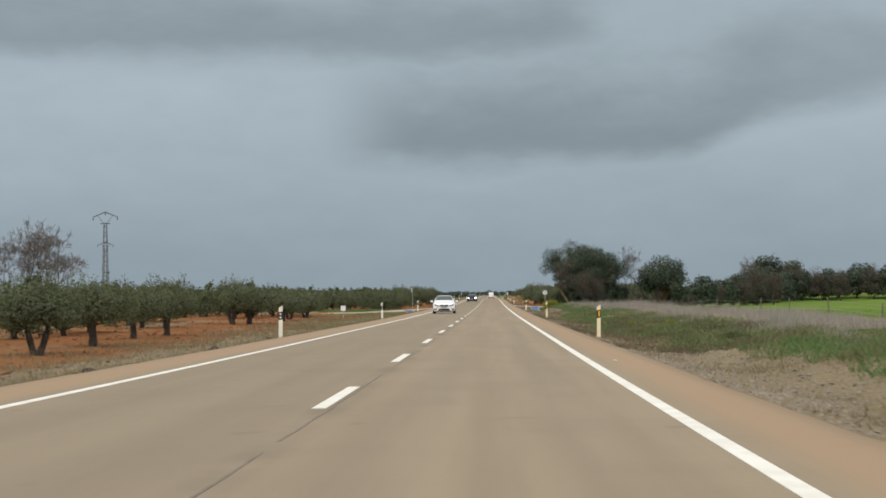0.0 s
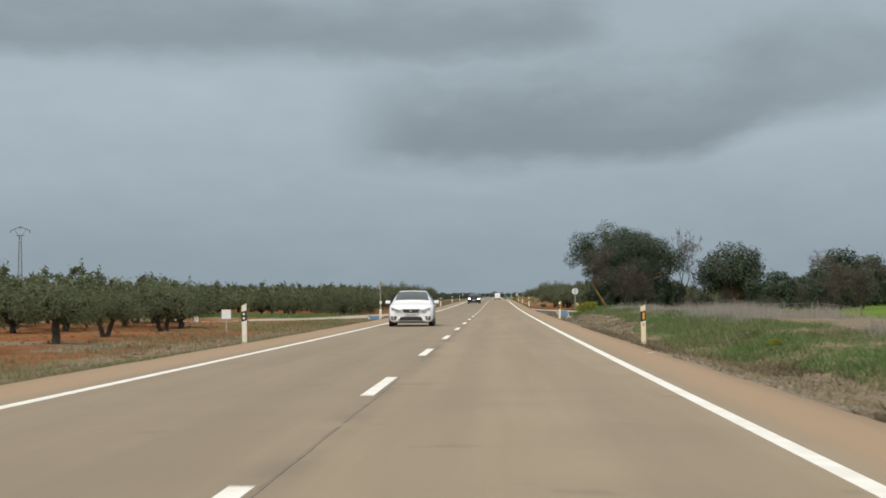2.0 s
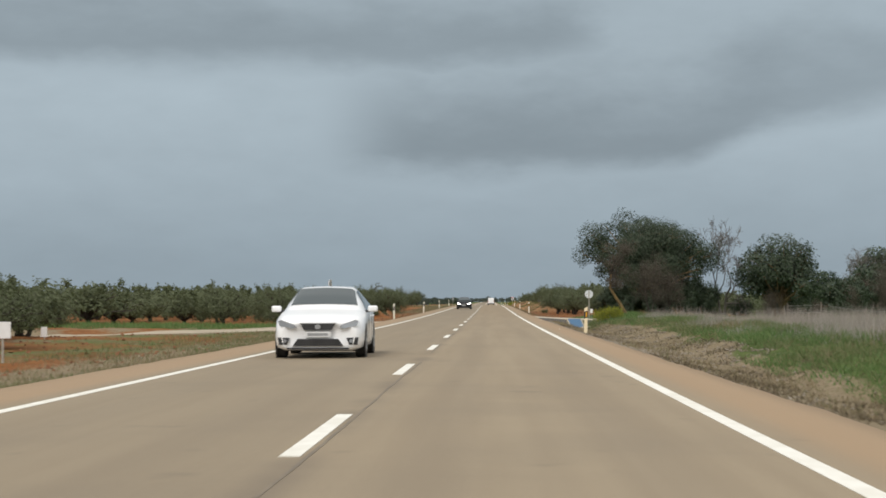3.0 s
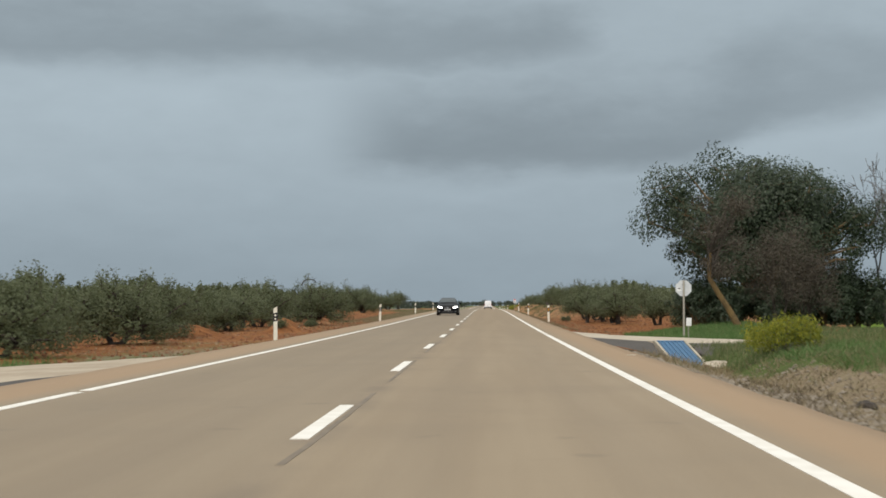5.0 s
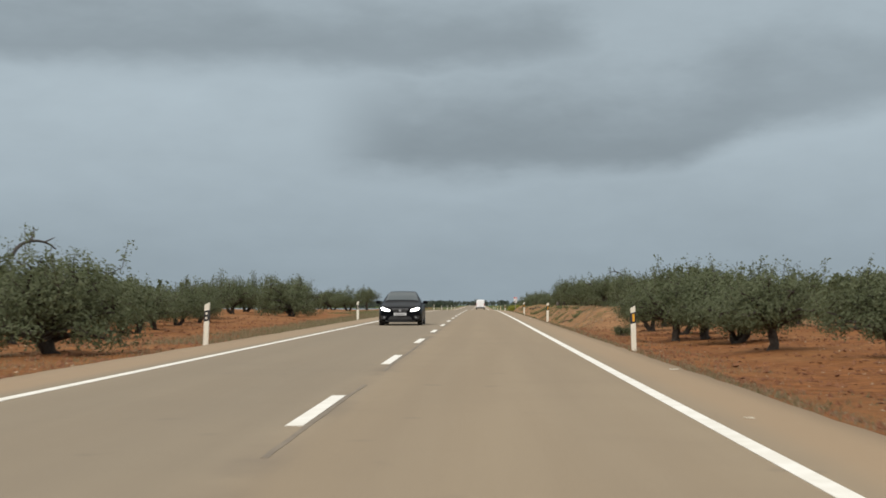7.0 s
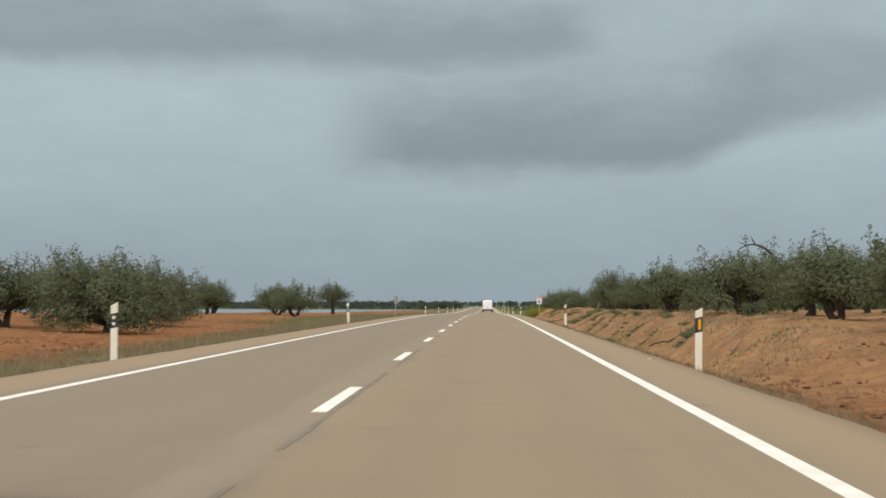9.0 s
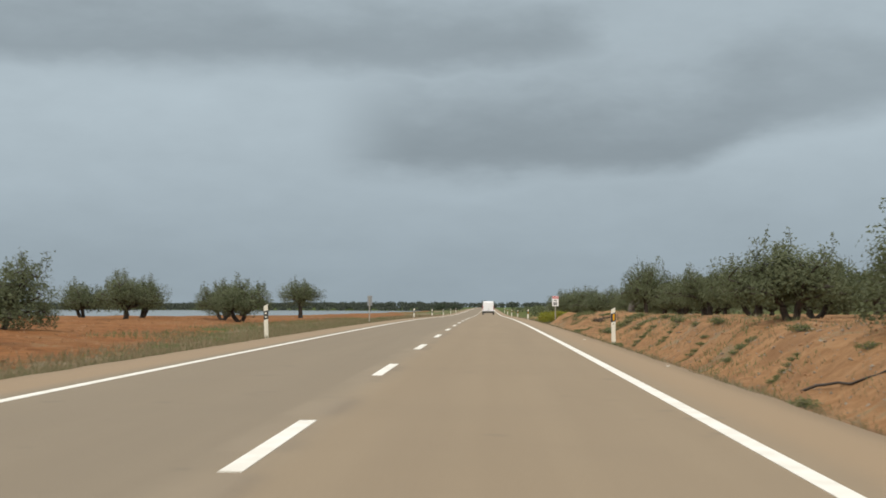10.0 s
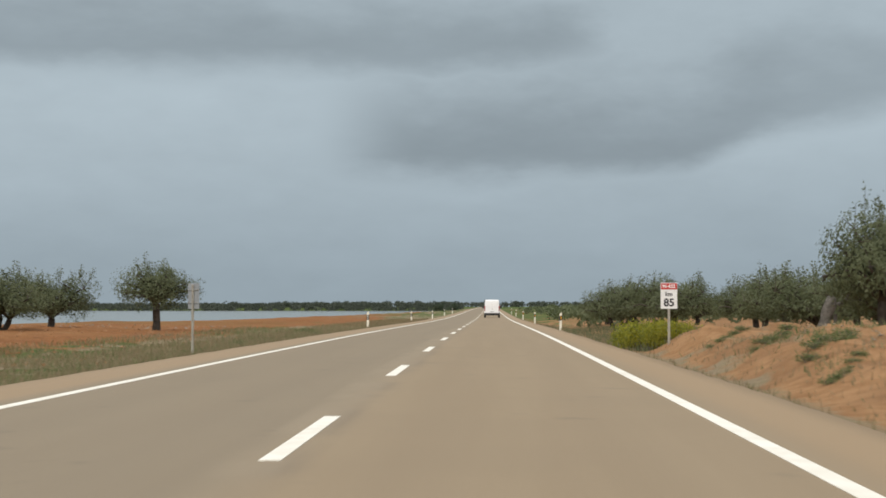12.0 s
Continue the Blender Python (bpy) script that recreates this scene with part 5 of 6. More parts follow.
def tapered(seed, n, a, b, y0, y1, keep=0.4, scale=0.5, salt=0, bias=1.6):
    """Like scatter, thicker towards the side a."""
    dice = np.random.default_rng(seed)
    x, y = a + (b - a) * dice.random(n) ** bias, dice.uniform(y0, y1, n)
    m = rough(x * scale, y * scale * 0.6, 91 + salt) > keep + dice.uniform(-0.12, 0.12, n)
    return x[m], y[m]


def uneven(spots, low, high, salt, scale=0.55):
    """Heights that rise and fall in clumps over the spots."""
    x, y = spots
    return low + (high - low) * np.clip(2.4 * rough(x * scale, y * scale * 0.7, salt) - 0.7, 0, 1) ** 1.5


stalk_spots = scatter(3, 110000, 9.3, 18.0, 15, 208, 0.47, 0.30, 9)
green_a, green_b = scatter(1, 66000, 6.3, 12.5, 28, 150, 0.48, 0.19), scatter(32, 30000, 8.7, 12.8, 150, 214, 0.42, 0.38)
fresh_a, fresh_b = scatter(31, 96000, 6.8, 13.0, 28, 150, 0.50, 0.17, 61), scatter(34, 36000, 8.7, 13.0, 150, 214, 0.48, 0.30, 65)
straw_a = scatter(2, 84000, 5.4, 12.5, 26, 216, 0.47, 0.5, 5)
trim = lambda spots: tuple(v[spots[0] > turf_edge(spots[1])] for v in spots)
green_a, fresh_a = trim(green_a), trim(fresh_a)
rust_b = scatter(43, 30000, 6.4, 11.0, 62, 114, 0.50, 0.42, 83)
rust_a = tapered(42, 40000, 5.2, 8.6, 60, 214, 0.46, 0.55, 81, 1.3)
blades("verge_grass", *green_a, uneven(green_a, 0.07, 0.34, 101), 0.030, BLADE, "green grass tufts on the verge", 1, 0.6)
blades("verge_grass", *green_b, uneven(green_b, 0.08, 0.34, 102), 0.030, BLADE, "green grass tufts behind a stony verge", 32, 0.6)
blades("fresh_grass", *fresh_a, uneven(fresh_a, 0.06, 0.27, 103), 0.034, FRESH, "fresh green grass clumps on the verge", 31, 0.6)
blades("fresh_grass", *fresh_b, uneven(fresh_b, 0.08, 0.34, 104), 0.034, FRESH, "fresh green grass behind a stony verge", 34, 0.6)
blades("dead_grass", *straw_a, uneven(straw_a, 0.05, 0.26, 105), 0.024, STRAW, "dry straw-coloured grass on the verge", 2, 0.7)
blades("dead_grass", *rust_a, uneven(rust_a, 0.04, 0.20, 106), 0.030, RUST, "dark brown rotted grass beside the shoulder", 42, 0.8)
blades("dead_grass", *rust_b, uneven(rust_b, 0.08, 0.30, 107), 0.032, RUST, "brown rotted grass among green tufts", 43, 0.8)
blades("dry_stalks", *stalk_spots, (0.24 + 0.34 * ease(stalk_spots[1], 62, 108) + 0.26 * rough(stalk_spots[0] * 0.7, stalk_spots[1] * 0.35, 83)) * np.clip(3.4 * rough(stalk_spots[0] * 0.24, stalk_spots[1] * 0.15, 77) - 0.95, 0.12, 1.15) * ease(stalk_spots[0], 8.8, 11.6) * (1 - 0.28 * ease(stalk_spots[0], 12.5, 15.5) * (1 - ease(stalk_spots[1], 105, 140))), 0.020, SCRUB, "thicket of dry grey stalks along a field", 3, 0.32, "scrub")
blades("dead_grass", *tapered(4, 42000, -5.35, -10.5, 10, 196, 0.42, 0.7, 11), 0.17, 0.026, STRAW, "dry grass and straw on the verge", 4)
blades("verge_grass", *tapered(5, 16000, -5.6, -12, 100, 196, 0.50, 0.35, 13), 0.20, 0.026, BLADE, "green grass patches on the verge", 5)
blades("fresh_grass", *scatter(6, 16000, -30, -9, 200, 211, 0.30, 0.5, 15), 0.30, 0.034, FRESH, "green grass at a farm track's edge", 6)
blades("fresh_grass", *scatter(7, 26000, 8.4, 14, 233.5, 252, 0.26, 0.4, 17), 0.28, 0.034, FRESH, "green grass under the oaks", 7)
blades("verge_grass", *scatter(39, 16000, 13.2, 22, 233.5, 253, 0.40, 0.4, 75), 0.24, 0.032, BLADE, "dull grass in the shade of the oaks", 39)
blades("verge_grass", *scatter(8, 7000, 7.9, 12, 213, 225, 0.36, 0.5, 19), 0.25, 0.03, BLADE, "green grass beside the ditch", 8)
blades("dead_grass", *tapered(9, 70000, -5.35, -9.5, 285, 560, 0.38, 0.6, 21), 0.25, 0.026, STRAW, "dry weeds on the verge", 9)
blades("verge_grass", *tapered(40, 16000, -5.8, -13.0, 380, 478, 0.50, 0.30, 77, 1.1), 0.22, 0.028, BLADE, "green weeds on a wide verge", 40)
blades("dead_grass", *tapered(41, 24000, -5.8, -13.0, 380, 478, 0.46, 0.35, 79, 1.1), 0.22, 0.026, STRAW, "dry weeds on a wide verge", 41)
blades("verge_grass", *tapered(10, 15000, -5.5, -9.5, 300, 560, 0.54, 0.45, 23), 0.20, 0.026, BLADE, "green weeds on the verge", 10)
blades("dead_grass", *scatter(11, 22000, 6.2, 11.5, 330, 427, 0.56, 0.55, 25), 0.15, 0.022, STRAW, "dry tufts on a red earth bank", 11)
blades("verge_grass", *scatter(12, 26000, 6.2, 11.5, 335, 427, 0.60, 0.5, 27), 0.17, 0.024, BLADE, "green tufts on a red earth bank", 12)
blades("dead_grass", *tapered(18, 9000, 5.0, 6.6, 250, 430, 0.45, 0.6, 39), 0.13, 0.022, STRAW, "dry grass along the shoulder's edge", 18)
blades("verge_grass", *scatter(13, 12000, 5.5, 13, 431, 500, 0.46, 0.3, 29), 0.30, 0.03, OLIVE, "dull green weeds on the verge", 13)
blades("dead_grass", *scatter(38, 12000, 5.3, 10, 431, 520, 0.44, 0.4, 73), 0.25, 0.026, STRAW, "dry weeds on the verge", 38)
blades("dead_grass", *tapered(14, 9000, 5.3, 8.5, 250, 332, 0.50, 0.5, 31), 0.12, 0.022, STRAW, "sparse dry grass beside red soil", 14)
blades("dead_grass", *tapered(15, 12000, -5.4, -11.5, 206, 290, 0.52, 0.5, 33), 0.14, 0.024, STRAW, "sparse dry grass beside red soil", 15)
blades("dead_grass", *scatter(16, 14000, -13, -8.5, 20, 150, 0.50, 0.4, 35), 0.22, 0.026, STRAW, "dry grass under the olives", 16)
blades("crop", *scatter(17, 30000, 18.4, 46, 20, 214, 0.2, 0.3, 37), 0.16, 0.05, foliage("young_crop", (0.10, 0.165, 0.022), (0.14, 0.21, 0.035), (0.18, 0.24, 0.05), 0.6), "bright green young crop in a field", 17, 0.35, "crop")


def stones(name, x, y, size, material, label, seed, category="stones"):
    """Angular pebbles or clods half sunk into the ground."""
    dice = np.random.default_rng(seed)
    n = len(x)
    z = height(x, y)
    s = size * dice.uniform(0.35, 1.4, n) ** 1.5
    corners = np.array(((1, 0, 0), (0, 1, 0), (-1, 0, 0), (0, -1, 0), (0, 0, 0.75), (0, 0, -0.6)), float)
    v = corners[None] * (s[:, None, None] * dice.uniform(0.6, 1.2, (n, 6, 1))) + dice.normal(0, 0.18, (n, 6, 3)) * s[:, None, None]
    a = dice.uniform(0, 6.28, n)
    c, d = np.cos(a)[:, None], np.sin(a)[:, None]
    v = np.stack([v[..., 0] * c - v[..., 1] * d, v[..., 0] * d + v[..., 1] * c, v[..., 2]], axis=-1) + np.stack([x, y, z], axis=1)[:, None]
    tri = np.array(((0, 1, 4), (1, 2, 4), (2, 3, 4), (3, 0, 4), (1, 0, 5), (3, 2, 5)))
    return tagged(quads(name, v[:, tri].reshape(-1, 3, 3), material), label, category, kind="stuff")


STONE = worn("limestone", (0.30, 0.262, 0.21), (0.185, 0.155, 0.118), 6.0, 0.95, bump=0.4)
OCHRE_STONE = worn("ochre_stone", (0.40, 0.29, 0.19), (0.27, 0.17, 0.10), 6.0, 0.95, bump=0.4)
CLOD = worn("red_clod", (0.23, 0.102, 0.047), (0.15, 0.061, 0.029), 5.0, 0.98, bump=0.6)
stones("gravel", *tapered(21, 5000, 5.25, 8.5, 10, 214, 0.40, 0.7, 41), 0.035, STONE, "grey limestone gravel on the verge", 21)
stones("gravel", *scatter(30, 5200, 5.1, 8.8, 24, 66, 0.42, 0.7, 59), 0.034, STONE, "grey limestone rubble beside the shoulder", 30)
stones("gravel", *scatter(44, 2400, 5.1, 7.4, 96, 122, 0.46, 0.6, 85), 0.034, STONE, "grey gravel beside the shoulder", 44)
stones("gravel", *scatter(33, 6500, 4.9, 8.7, 150, 213, 0.38, 0.7, 63), 0.04, STONE, "grey gravel and rubble beside the shoulder", 33)
stones("gravel", *tapered(22, 3500, -5.3, -8.5, 10, 200, 0.35, 0.7, 43), 0.045, STONE, "grey limestone gravel on the verge", 22)
stones("gravel", *scatter(23, 2600, 7.8, 11, 330, 432, 0.40, 0.5, 45), 0.035, STONE, "pale stones in a red earth bank", 23)
stones("gravel", *tapered(24, 3500, -5.3, -8.5, 290, 490, 0.35, 0.5, 47), 0.04, STONE, "pale stones on the verge", 24)
stones("clods", *tapered(25, 9000, 5.6, 22, 240, 335, 0.36, 0.4, 49, 1.2), 0.058, CLOD, "red clay clods in a grove", 25, "soil")
stones("clods", *tapered(26, 6000, -6.0, -20, 210, 345, 0.30, 0.5, 51, 1.2), 0.075, CLOD, "red clay clods in a grove", 26, "soil")
stones("gravel", *scatter(35, 1300, 5.8, 17, 238, 300, 0.46, 0.35, 67), 0.032, OCHRE_STONE, "pale ochre stones in red soil", 35)
stones("gravel", *scatter(36, 900, -14, -6, 208, 285, 0.44, 0.35, 69), 0.04, OCHRE_STONE, "pale ochre stones in red soil", 36)
stones("gravel", *scatter(37, 260, -26, -13, 470, 486, 0.36, 0.5, 71), 0.06, STONE, "grey rubble along the lagoon's shore", 37)
OCHRE_CLOD = worn("ochre_clod", (0.33, 0.18, 0.09), (0.24, 0.122, 0.056), 5.0, 0.98, bump=0.6)
stones("clods", *tapered(27, 4000, -7.5, -22, 340, 490, 0.30, 0.5, 53, 1.2), 0.055, OCHRE_CLOD, "red clay clods in a field", 27, "soil")
stones("clods", *scatter(28, 3500, 7.8, 14, 330, 432, 0.40, 0.5, 55), 0.035, OCHRE_CLOD, "ochre clay clods on a bank", 28, "soil")
stones("clods", *tapered(29, 3000, -8, -20, 20, 190, 0.30, 0.5, 57, 1.2), 0.07, CLOD, "red clay clods under olives", 29, "soil")

# a dry fallen branch on the bank, and small litter on the shoulder
dice = np.random.default_rng(4)
p0, p1 = np.array((8.05, 357.9, 0)), np.array((9.5, 352.8, 0))
line = []
for i in range(12):
    s = i / 11
    q = p0 + (p1 - p0) * s + dice.normal(0, 0.05, 3)
    q[2] = float(height(q[0], q[1])) + 0.05 + 0.05 * math.sin(s * 9)
    line.append((q, 0.032 - 0.02 * s))
v, f = tubes([line, [(line[4][0], 0.016), (line[4][0] + np.array((0.2, 0.9, 0.12)), 0.007)], [(line[7][0], 0.016), (line[7][0] + np.array((0.4, -0.5, 0.15)), 0.008)]], 6)
tagged(mesh_object("fallen_branch", v, f, DEADWOOD, smooth=True), "dead dark branch lying on a red earth bank", "branch")
v, f = tubes([[(np.array((8.6, 341.0, float(height(8.6, 341.0)) + 0.02)), 0.022), (np.array((8.85, 341.3, float(height(8.85, 341.3)) + 0.08)), 0.016), (np.array((9.05, 341.5, float(height(9.05, 341.5)) + 0.10)), 0.009)]], 6)
tagged(mesh_object("fallen_branch", v, f, DEADWOOD, smooth=True), "short dead branch lying on a red earth bank", "branch")


def brush_heap(x, y, wide, seed, label):
    """A tangle of dead twigs and roots."""
    dice = np.random.default_rng(seed)
    limbs = []
    for i in range(80):
        p = np.array((x, y, 0.0)) + dice.normal(0, 1, 3) * (wide * 0.35, wide * 0.6, 0)
        p[2] = float(height(p[0], p[1])) + 0.03
        d = dice.normal(0, 1, 3) * (1, 1, 0.25)
        d = d / np.linalg.norm(d) * dice.uniform(0.12, 0.34)
        d[2] = abs(d[2]) * 0.6
        limbs.append([(p - (0, 0, 0.06), 0.028), (p + d * 0.5 + dice.normal(0, 0.03, 3), 0.02), (p + d, 0.006)])
    v, f = tubes(limbs, 5)
    return tagged(mesh_object("brush_heap", v, f, ROOT), label, "brush", kind="stuff")


brush_heap(8.1, 409.4, 0.75, 5, "dark tangle of dead roots on the bank's crest")
brush_heap(7.5, 407.9, 0.3, 6, "small dark tangle of dead roots on a bank")


def old_trunk(x, y):
    """A thick hollow olive trunk that leans over, with a broken limb and a dead stub."""
    z0 = float(height(x, y))
    top = 2.02 - z0
    rng = np.random.default_rng(9)
    stem = [(np.array((-0.26 + 0.42 * s, 0.05 * math.sin(4 * s), -0.15 + (top + 0.05) * s)), 0.26 - 0.13 * s + 0.03 * math.sin(9 * s)) for s in np.linspace(0, 1, 8)]
    stem.append((stem[-1][0] + (0.03, 0.0, 0.07), 0.05))
    limb = [(stem[6][0], 0.10), (stem[6][0] + (0.25, 0.0, 0.02), 0.075), (stem[6][0] + (0.48, 0.05, 0.16), 0.05), (stem[6][0] + (0.75, 0.1, 0.55), 0.025)]
    root = [(np.array((0.05, -0.05, -0.1)), 0.16), (np.array((0.22, -0.1, 0.12)), 0.10), (np.array((0.24, -0.1, top * 0.62)), 0.05)]
    trunk = new("leaning_olive_tree")
    v, f = tubes([stem], 12)
    v = [p + rng.normal(0, 0.012, 3) for p in v]
    mesh_object("trunk", v, f, OLD_BARK, trunk, True)
    v, f = tubes([limb], 8)
    mesh_object("limb", v, f, DEADWOOD, trunk, True, "dark broken limb")
    v, f = tubes([root], 8)
    mesh_object("sucker", v, f, DEADWOOD, trunk, True, "dark side stem")
    trunk.matrix_basis = pose(x, y, z0)
    return tagged(trunk, "old leaning olive tree with a broken pale grey trunk", "tree")


old_trunk(11.6, 434.4)
for i, (x, y) in enumerate(((4.06, 48.0), (4.55, 112), (5.15, 180.5), (5.05, 179.2), (4.3, 176.6), (4.5, 206), (3.99, 249.1), (4.5, 324.3), (4.4, 371), (4.55, 259), (-4.4, 181), (4.6, 352))):
    bm = box((0.045, 0.12, 0.008), (0, 0, 0.006), 0.002, 1)
    for w in bm.verts:
        w.co += Vector((noise.noise(w.co * 9 + Vector((i, 0, 0))) * 0.05, noise.noise(w.co * 7 + Vector((0, i, 0))) * 0.08, abs(w.co.z) * 0.6 * noise.noise(w.co * 5)))
    t = part("litter", bm, POST_WHITE)
    t.matrix_basis = pose(x, y, float(height(x, y)) + 0.015 if abs(x) > 4.7 else float(level(y)) - CROWN * abs(x) + 0.004, 0, 0, i * 50)
    tagged(t, "scrap of white litter on a road shoulder", "litter")


# dark lumps of stone and earth on the dry verge
def lump(x, y, size, seed):
    bm = bmesh.new()
    bmesh.ops.create_icosphere(bm, subdivisions=3, radius=1)
    for w in bm.verts:
        w.co *= 1 + 0.35 * noise.noise(w.co * 1.6 + Vector((seed, 0, 0))) + 0.12 * noise.noise(w.co * 5 + Vector((0, seed, 0)))
        w.co = Vector((w.co.x * size, w.co.y * size * 0.8, w.co.z * size * 0.55))
    t = part("stone", bm, BARK)
    t.matrix_basis = pose(x, y, float(height(x, y)) + size * 0.2, 0, 0, seed * 70)
    return tagged(t, "dark rough stone lying on a dry verge", "stone")


for seed, (x, y, size) in enumerate(((-6.96, 68.0, 0.20), (-6.7, 66.3, 0.14), (-6.6, 51.5, 0.2), (-6.4, 49.6, 0.13), (-6.9, 44.0, 0.16), (-7.3, 82.0, 0.13), (7.1, 196.5, 0.17), (6.6, 190.0, 0.12))):
    lump(x, y, size, seed + 1)


# ---- vehicles ----
CAR_WHITE = worn("white_car_paint", (0.90, 0.91, 0.93), (0.85, 0.86, 0.88), 0.8, 0.25, bump=0.0, coat=0.5)
CAR_BLACK = worn("black_car_paint", (0.004, 0.0045, 0.006), (0.006, 0.007, 0.009), 0.8, 0.3, bump=0.0)
CAR_BLACK.node_tree.nodes["Principled BSDF"].inputs["Specular IOR Level"].default_value = 0.06
TYRE = worn("tyre_rubber", (0.018, 0.018, 0.019), (0.035, 0.033, 0.03), 6.0, 0.9, bump=0.3, depth=0.004)
ALLOY = worn("alloy_rim", (0.42, 0.43, 0.45), (0.33, 0.34, 0.36), 4.0, 0.35, 0.8, bump=0.0)
# reflected sky is put into the glass's lighter bluish base colour
GLASS, gt, gs, gp_ = surface("sky_grey_car_glass", (0.075, 0.092, 0.10), 0.06, 0.0)
gs.inputs["Specular IOR Level"].default_value = 0.25
LAMP, lt, ls, lp = surface("clear_lamp", (0.36, 0.39, 0.43), 0.12, 0.4, 0.5)
TAIL = worn("red_tail_lamp", (0.40, 0.02, 0.02), (0.30, 0.015, 0.015), 8.0, 0.2, bump=0.0, coat=0.5)
BEAM, bt, bs, bp = surface("lit_headlamp", (0.9, 0.9, 0.9), 0.2)
bs.inputs["Emission Color"].default_value = (1.0, 0.98, 0.92, 1)
bs.inputs["Emission Strength"].default_value = 7.0
PLATE = worn("number_plate", (0.70, 0.71, 0.72), (0.62, 0.63, 0.65), 8.0, 0.4, bump=0.0)


def hull(stations):
    """Rings of a vehicle's body: each station is (y, half width, bottom, waist, top, half width at the top)."""
    rings = []
    for y, w, zb, zw, zt, wt in stations:
        half = [(0.0, zb), (w * 0.80, zb), (w * 0.96, zb + 0.06), (w, zb + 0.20), (w, (zb + zw) / 2 + 0.06), (w * 0.985, zw - 0.05), (w * 0.955, zw),
                (wt + (w * 0.955 - wt) * 0.5, zw + (zt - zw) * 0.52), (wt, zt - 0.06 * min(1, (zt - zw) * 4)), (wt * 0.90, zt - 0.012), (wt * 0.55, zt), (0.0, zt + 0.008)]
        rings.append([np.array((x, y, z)) for x, z in half])
    return rings


def body_mesh(rings):
    n = len(rings[0])
    verts, faces = [], []
    for ring in rings:
        verts += [tuple(p) for p in ring] + [(-p[0], p[1], p[2]) for p in ring[-2:0:-1]]
    k = 2 * n - 2
    for i in range(len(rings) - 1):
        for j in range(k):
            faces.append((i * k + j, i * k + (j + 1) % k, (i + 1) * k + (j + 1) % k, (i + 1) * k + j))
    faces.append(tuple(range(k))[::-1])
    faces.append(tuple(range((len(rings) - 1) * k, len(rings) * k)))
    return verts, faces


def skin(rings, s, v):
    """A point of the body at station s and ring place v (both fractional)."""
    i, j = min(int(s), len(rings) - 2), min(int(v), len(rings[0]) - 2)
    a, b = s - i, v - j
    return (rings[i][j] * (1 - b) + rings[i][j + 1] * b) * (1 - a) + (rings[i + 1][j] * (1 - b) + rings[i + 1][j + 1] * b) * a


def pane(name, rings, s0, s1, v0, v1, mirror, material, parent, lift=0.008, inset=((0, 0), (0, 0)), label="", steps=5):
    """A panel that follows the body's skin, lifted off it. inset: shifts of s at (v0, v1) for both ends."""
    grid = []
    for i in range(steps + 1):
        for j in range(steps + 1):
            fv = j / steps
            a = s0 + inset[0][0] * (1 - fv) + inset[0][1] * fv
            b = s1 + inset[1][0] * (1 - fv) + inset[1][1] * fv
            grid.append(skin(rings, a + (b - a) * i / steps, v0 + (v1 - v0) * fv))
    g = np.array(grid).reshape(steps + 1, steps + 1, 3)
    n = np.cross(g[-1, 0] - g[0, 0], g[0, -1] - g[0, 0])
    n /= np.linalg.norm(n)
    c = g.mean(axis=(0, 1)) - np.array((0, g.mean(axis=(0, 1))[1], 0.7))
    if n @ c < 0:
        n = -n
    g = g + n * lift
    if mirror == "both":
        other = g[:, ::-1].copy()
        other[..., 0] *= -1
        g = np.concatenate([g, other[:, 1:]], axis=1)
    elif mirror:
        g[..., 0] *= -1
    h, w = g.shape[:2]
    f = [(i * w + j, i * w + j + 1, (i + 1) * w + j + 1, (i + 1) * w + j) for i in range(h - 1) for j in range(w - 1)]
    ob = mesh_object(name, [tuple(p) for p in g.reshape(-1, 3)], f, material, parent, True, label)
    return ob


def wheel(parent, x, y, r=0.315, wide=0.21):
    side_ = 1 if x > 0 else -1
    bm = rod(r, wide, (0, 0, 0), "x", 28, None, 0.03)
    tyre = part("wheel", bm, TYRE, parent, smooth=False)
    tyre.matrix_basis = pose(x, y, r)
    rim = part("rim", rod(r * 0.66, 0.02, (side_ * (wide / 2 - 0.012), 0, 0), "x", 24, None, 0.006), BLACK, tyre, "dark rim")
    for i in range(5):
        bm = box((0.018, 0.055, r * 0.62), (0, 0, r * 0.32), 0.006, 1)
        bmesh.ops.rotate(bm, matrix=Matrix.Rotation(2 * math.pi * i / 5, 3, "X"), verts=bm.verts)
        bmesh.ops.translate(bm, vec=(side_ * (wide / 2 + 0.002), 0, 0), verts=bm.verts)
        part("spoke", bm, ALLOY, tyre, "alloy spoke")


def flat(name, outline, y, depth, material, parent, label="", mirror=False, bend=0.0):
    """A shape in the x-z plane, extruded along y; bend carries its outer end backwards."""
    bm = bmesh.new()
    sgn = -1 if mirror else 1
    a = [bm.verts.new((sgn * x, y + bend * x * x, z)) for x, z in outline]
    b = [bm.verts.new((sgn * x, y + bend * x * x + depth, z)) for x, z in outline]
    n = len(a)
    bm.faces.new(a)
    bm.faces.new(b[::-1])
    for i in range(n):
        bm.faces.new((a[(i + 1) % n], a[i], b[i], b[(i + 1) % n]))
    bmesh.ops.recalc_face_normals(bm, faces=bm.faces)
    return part(name, bm, material, parent, label)


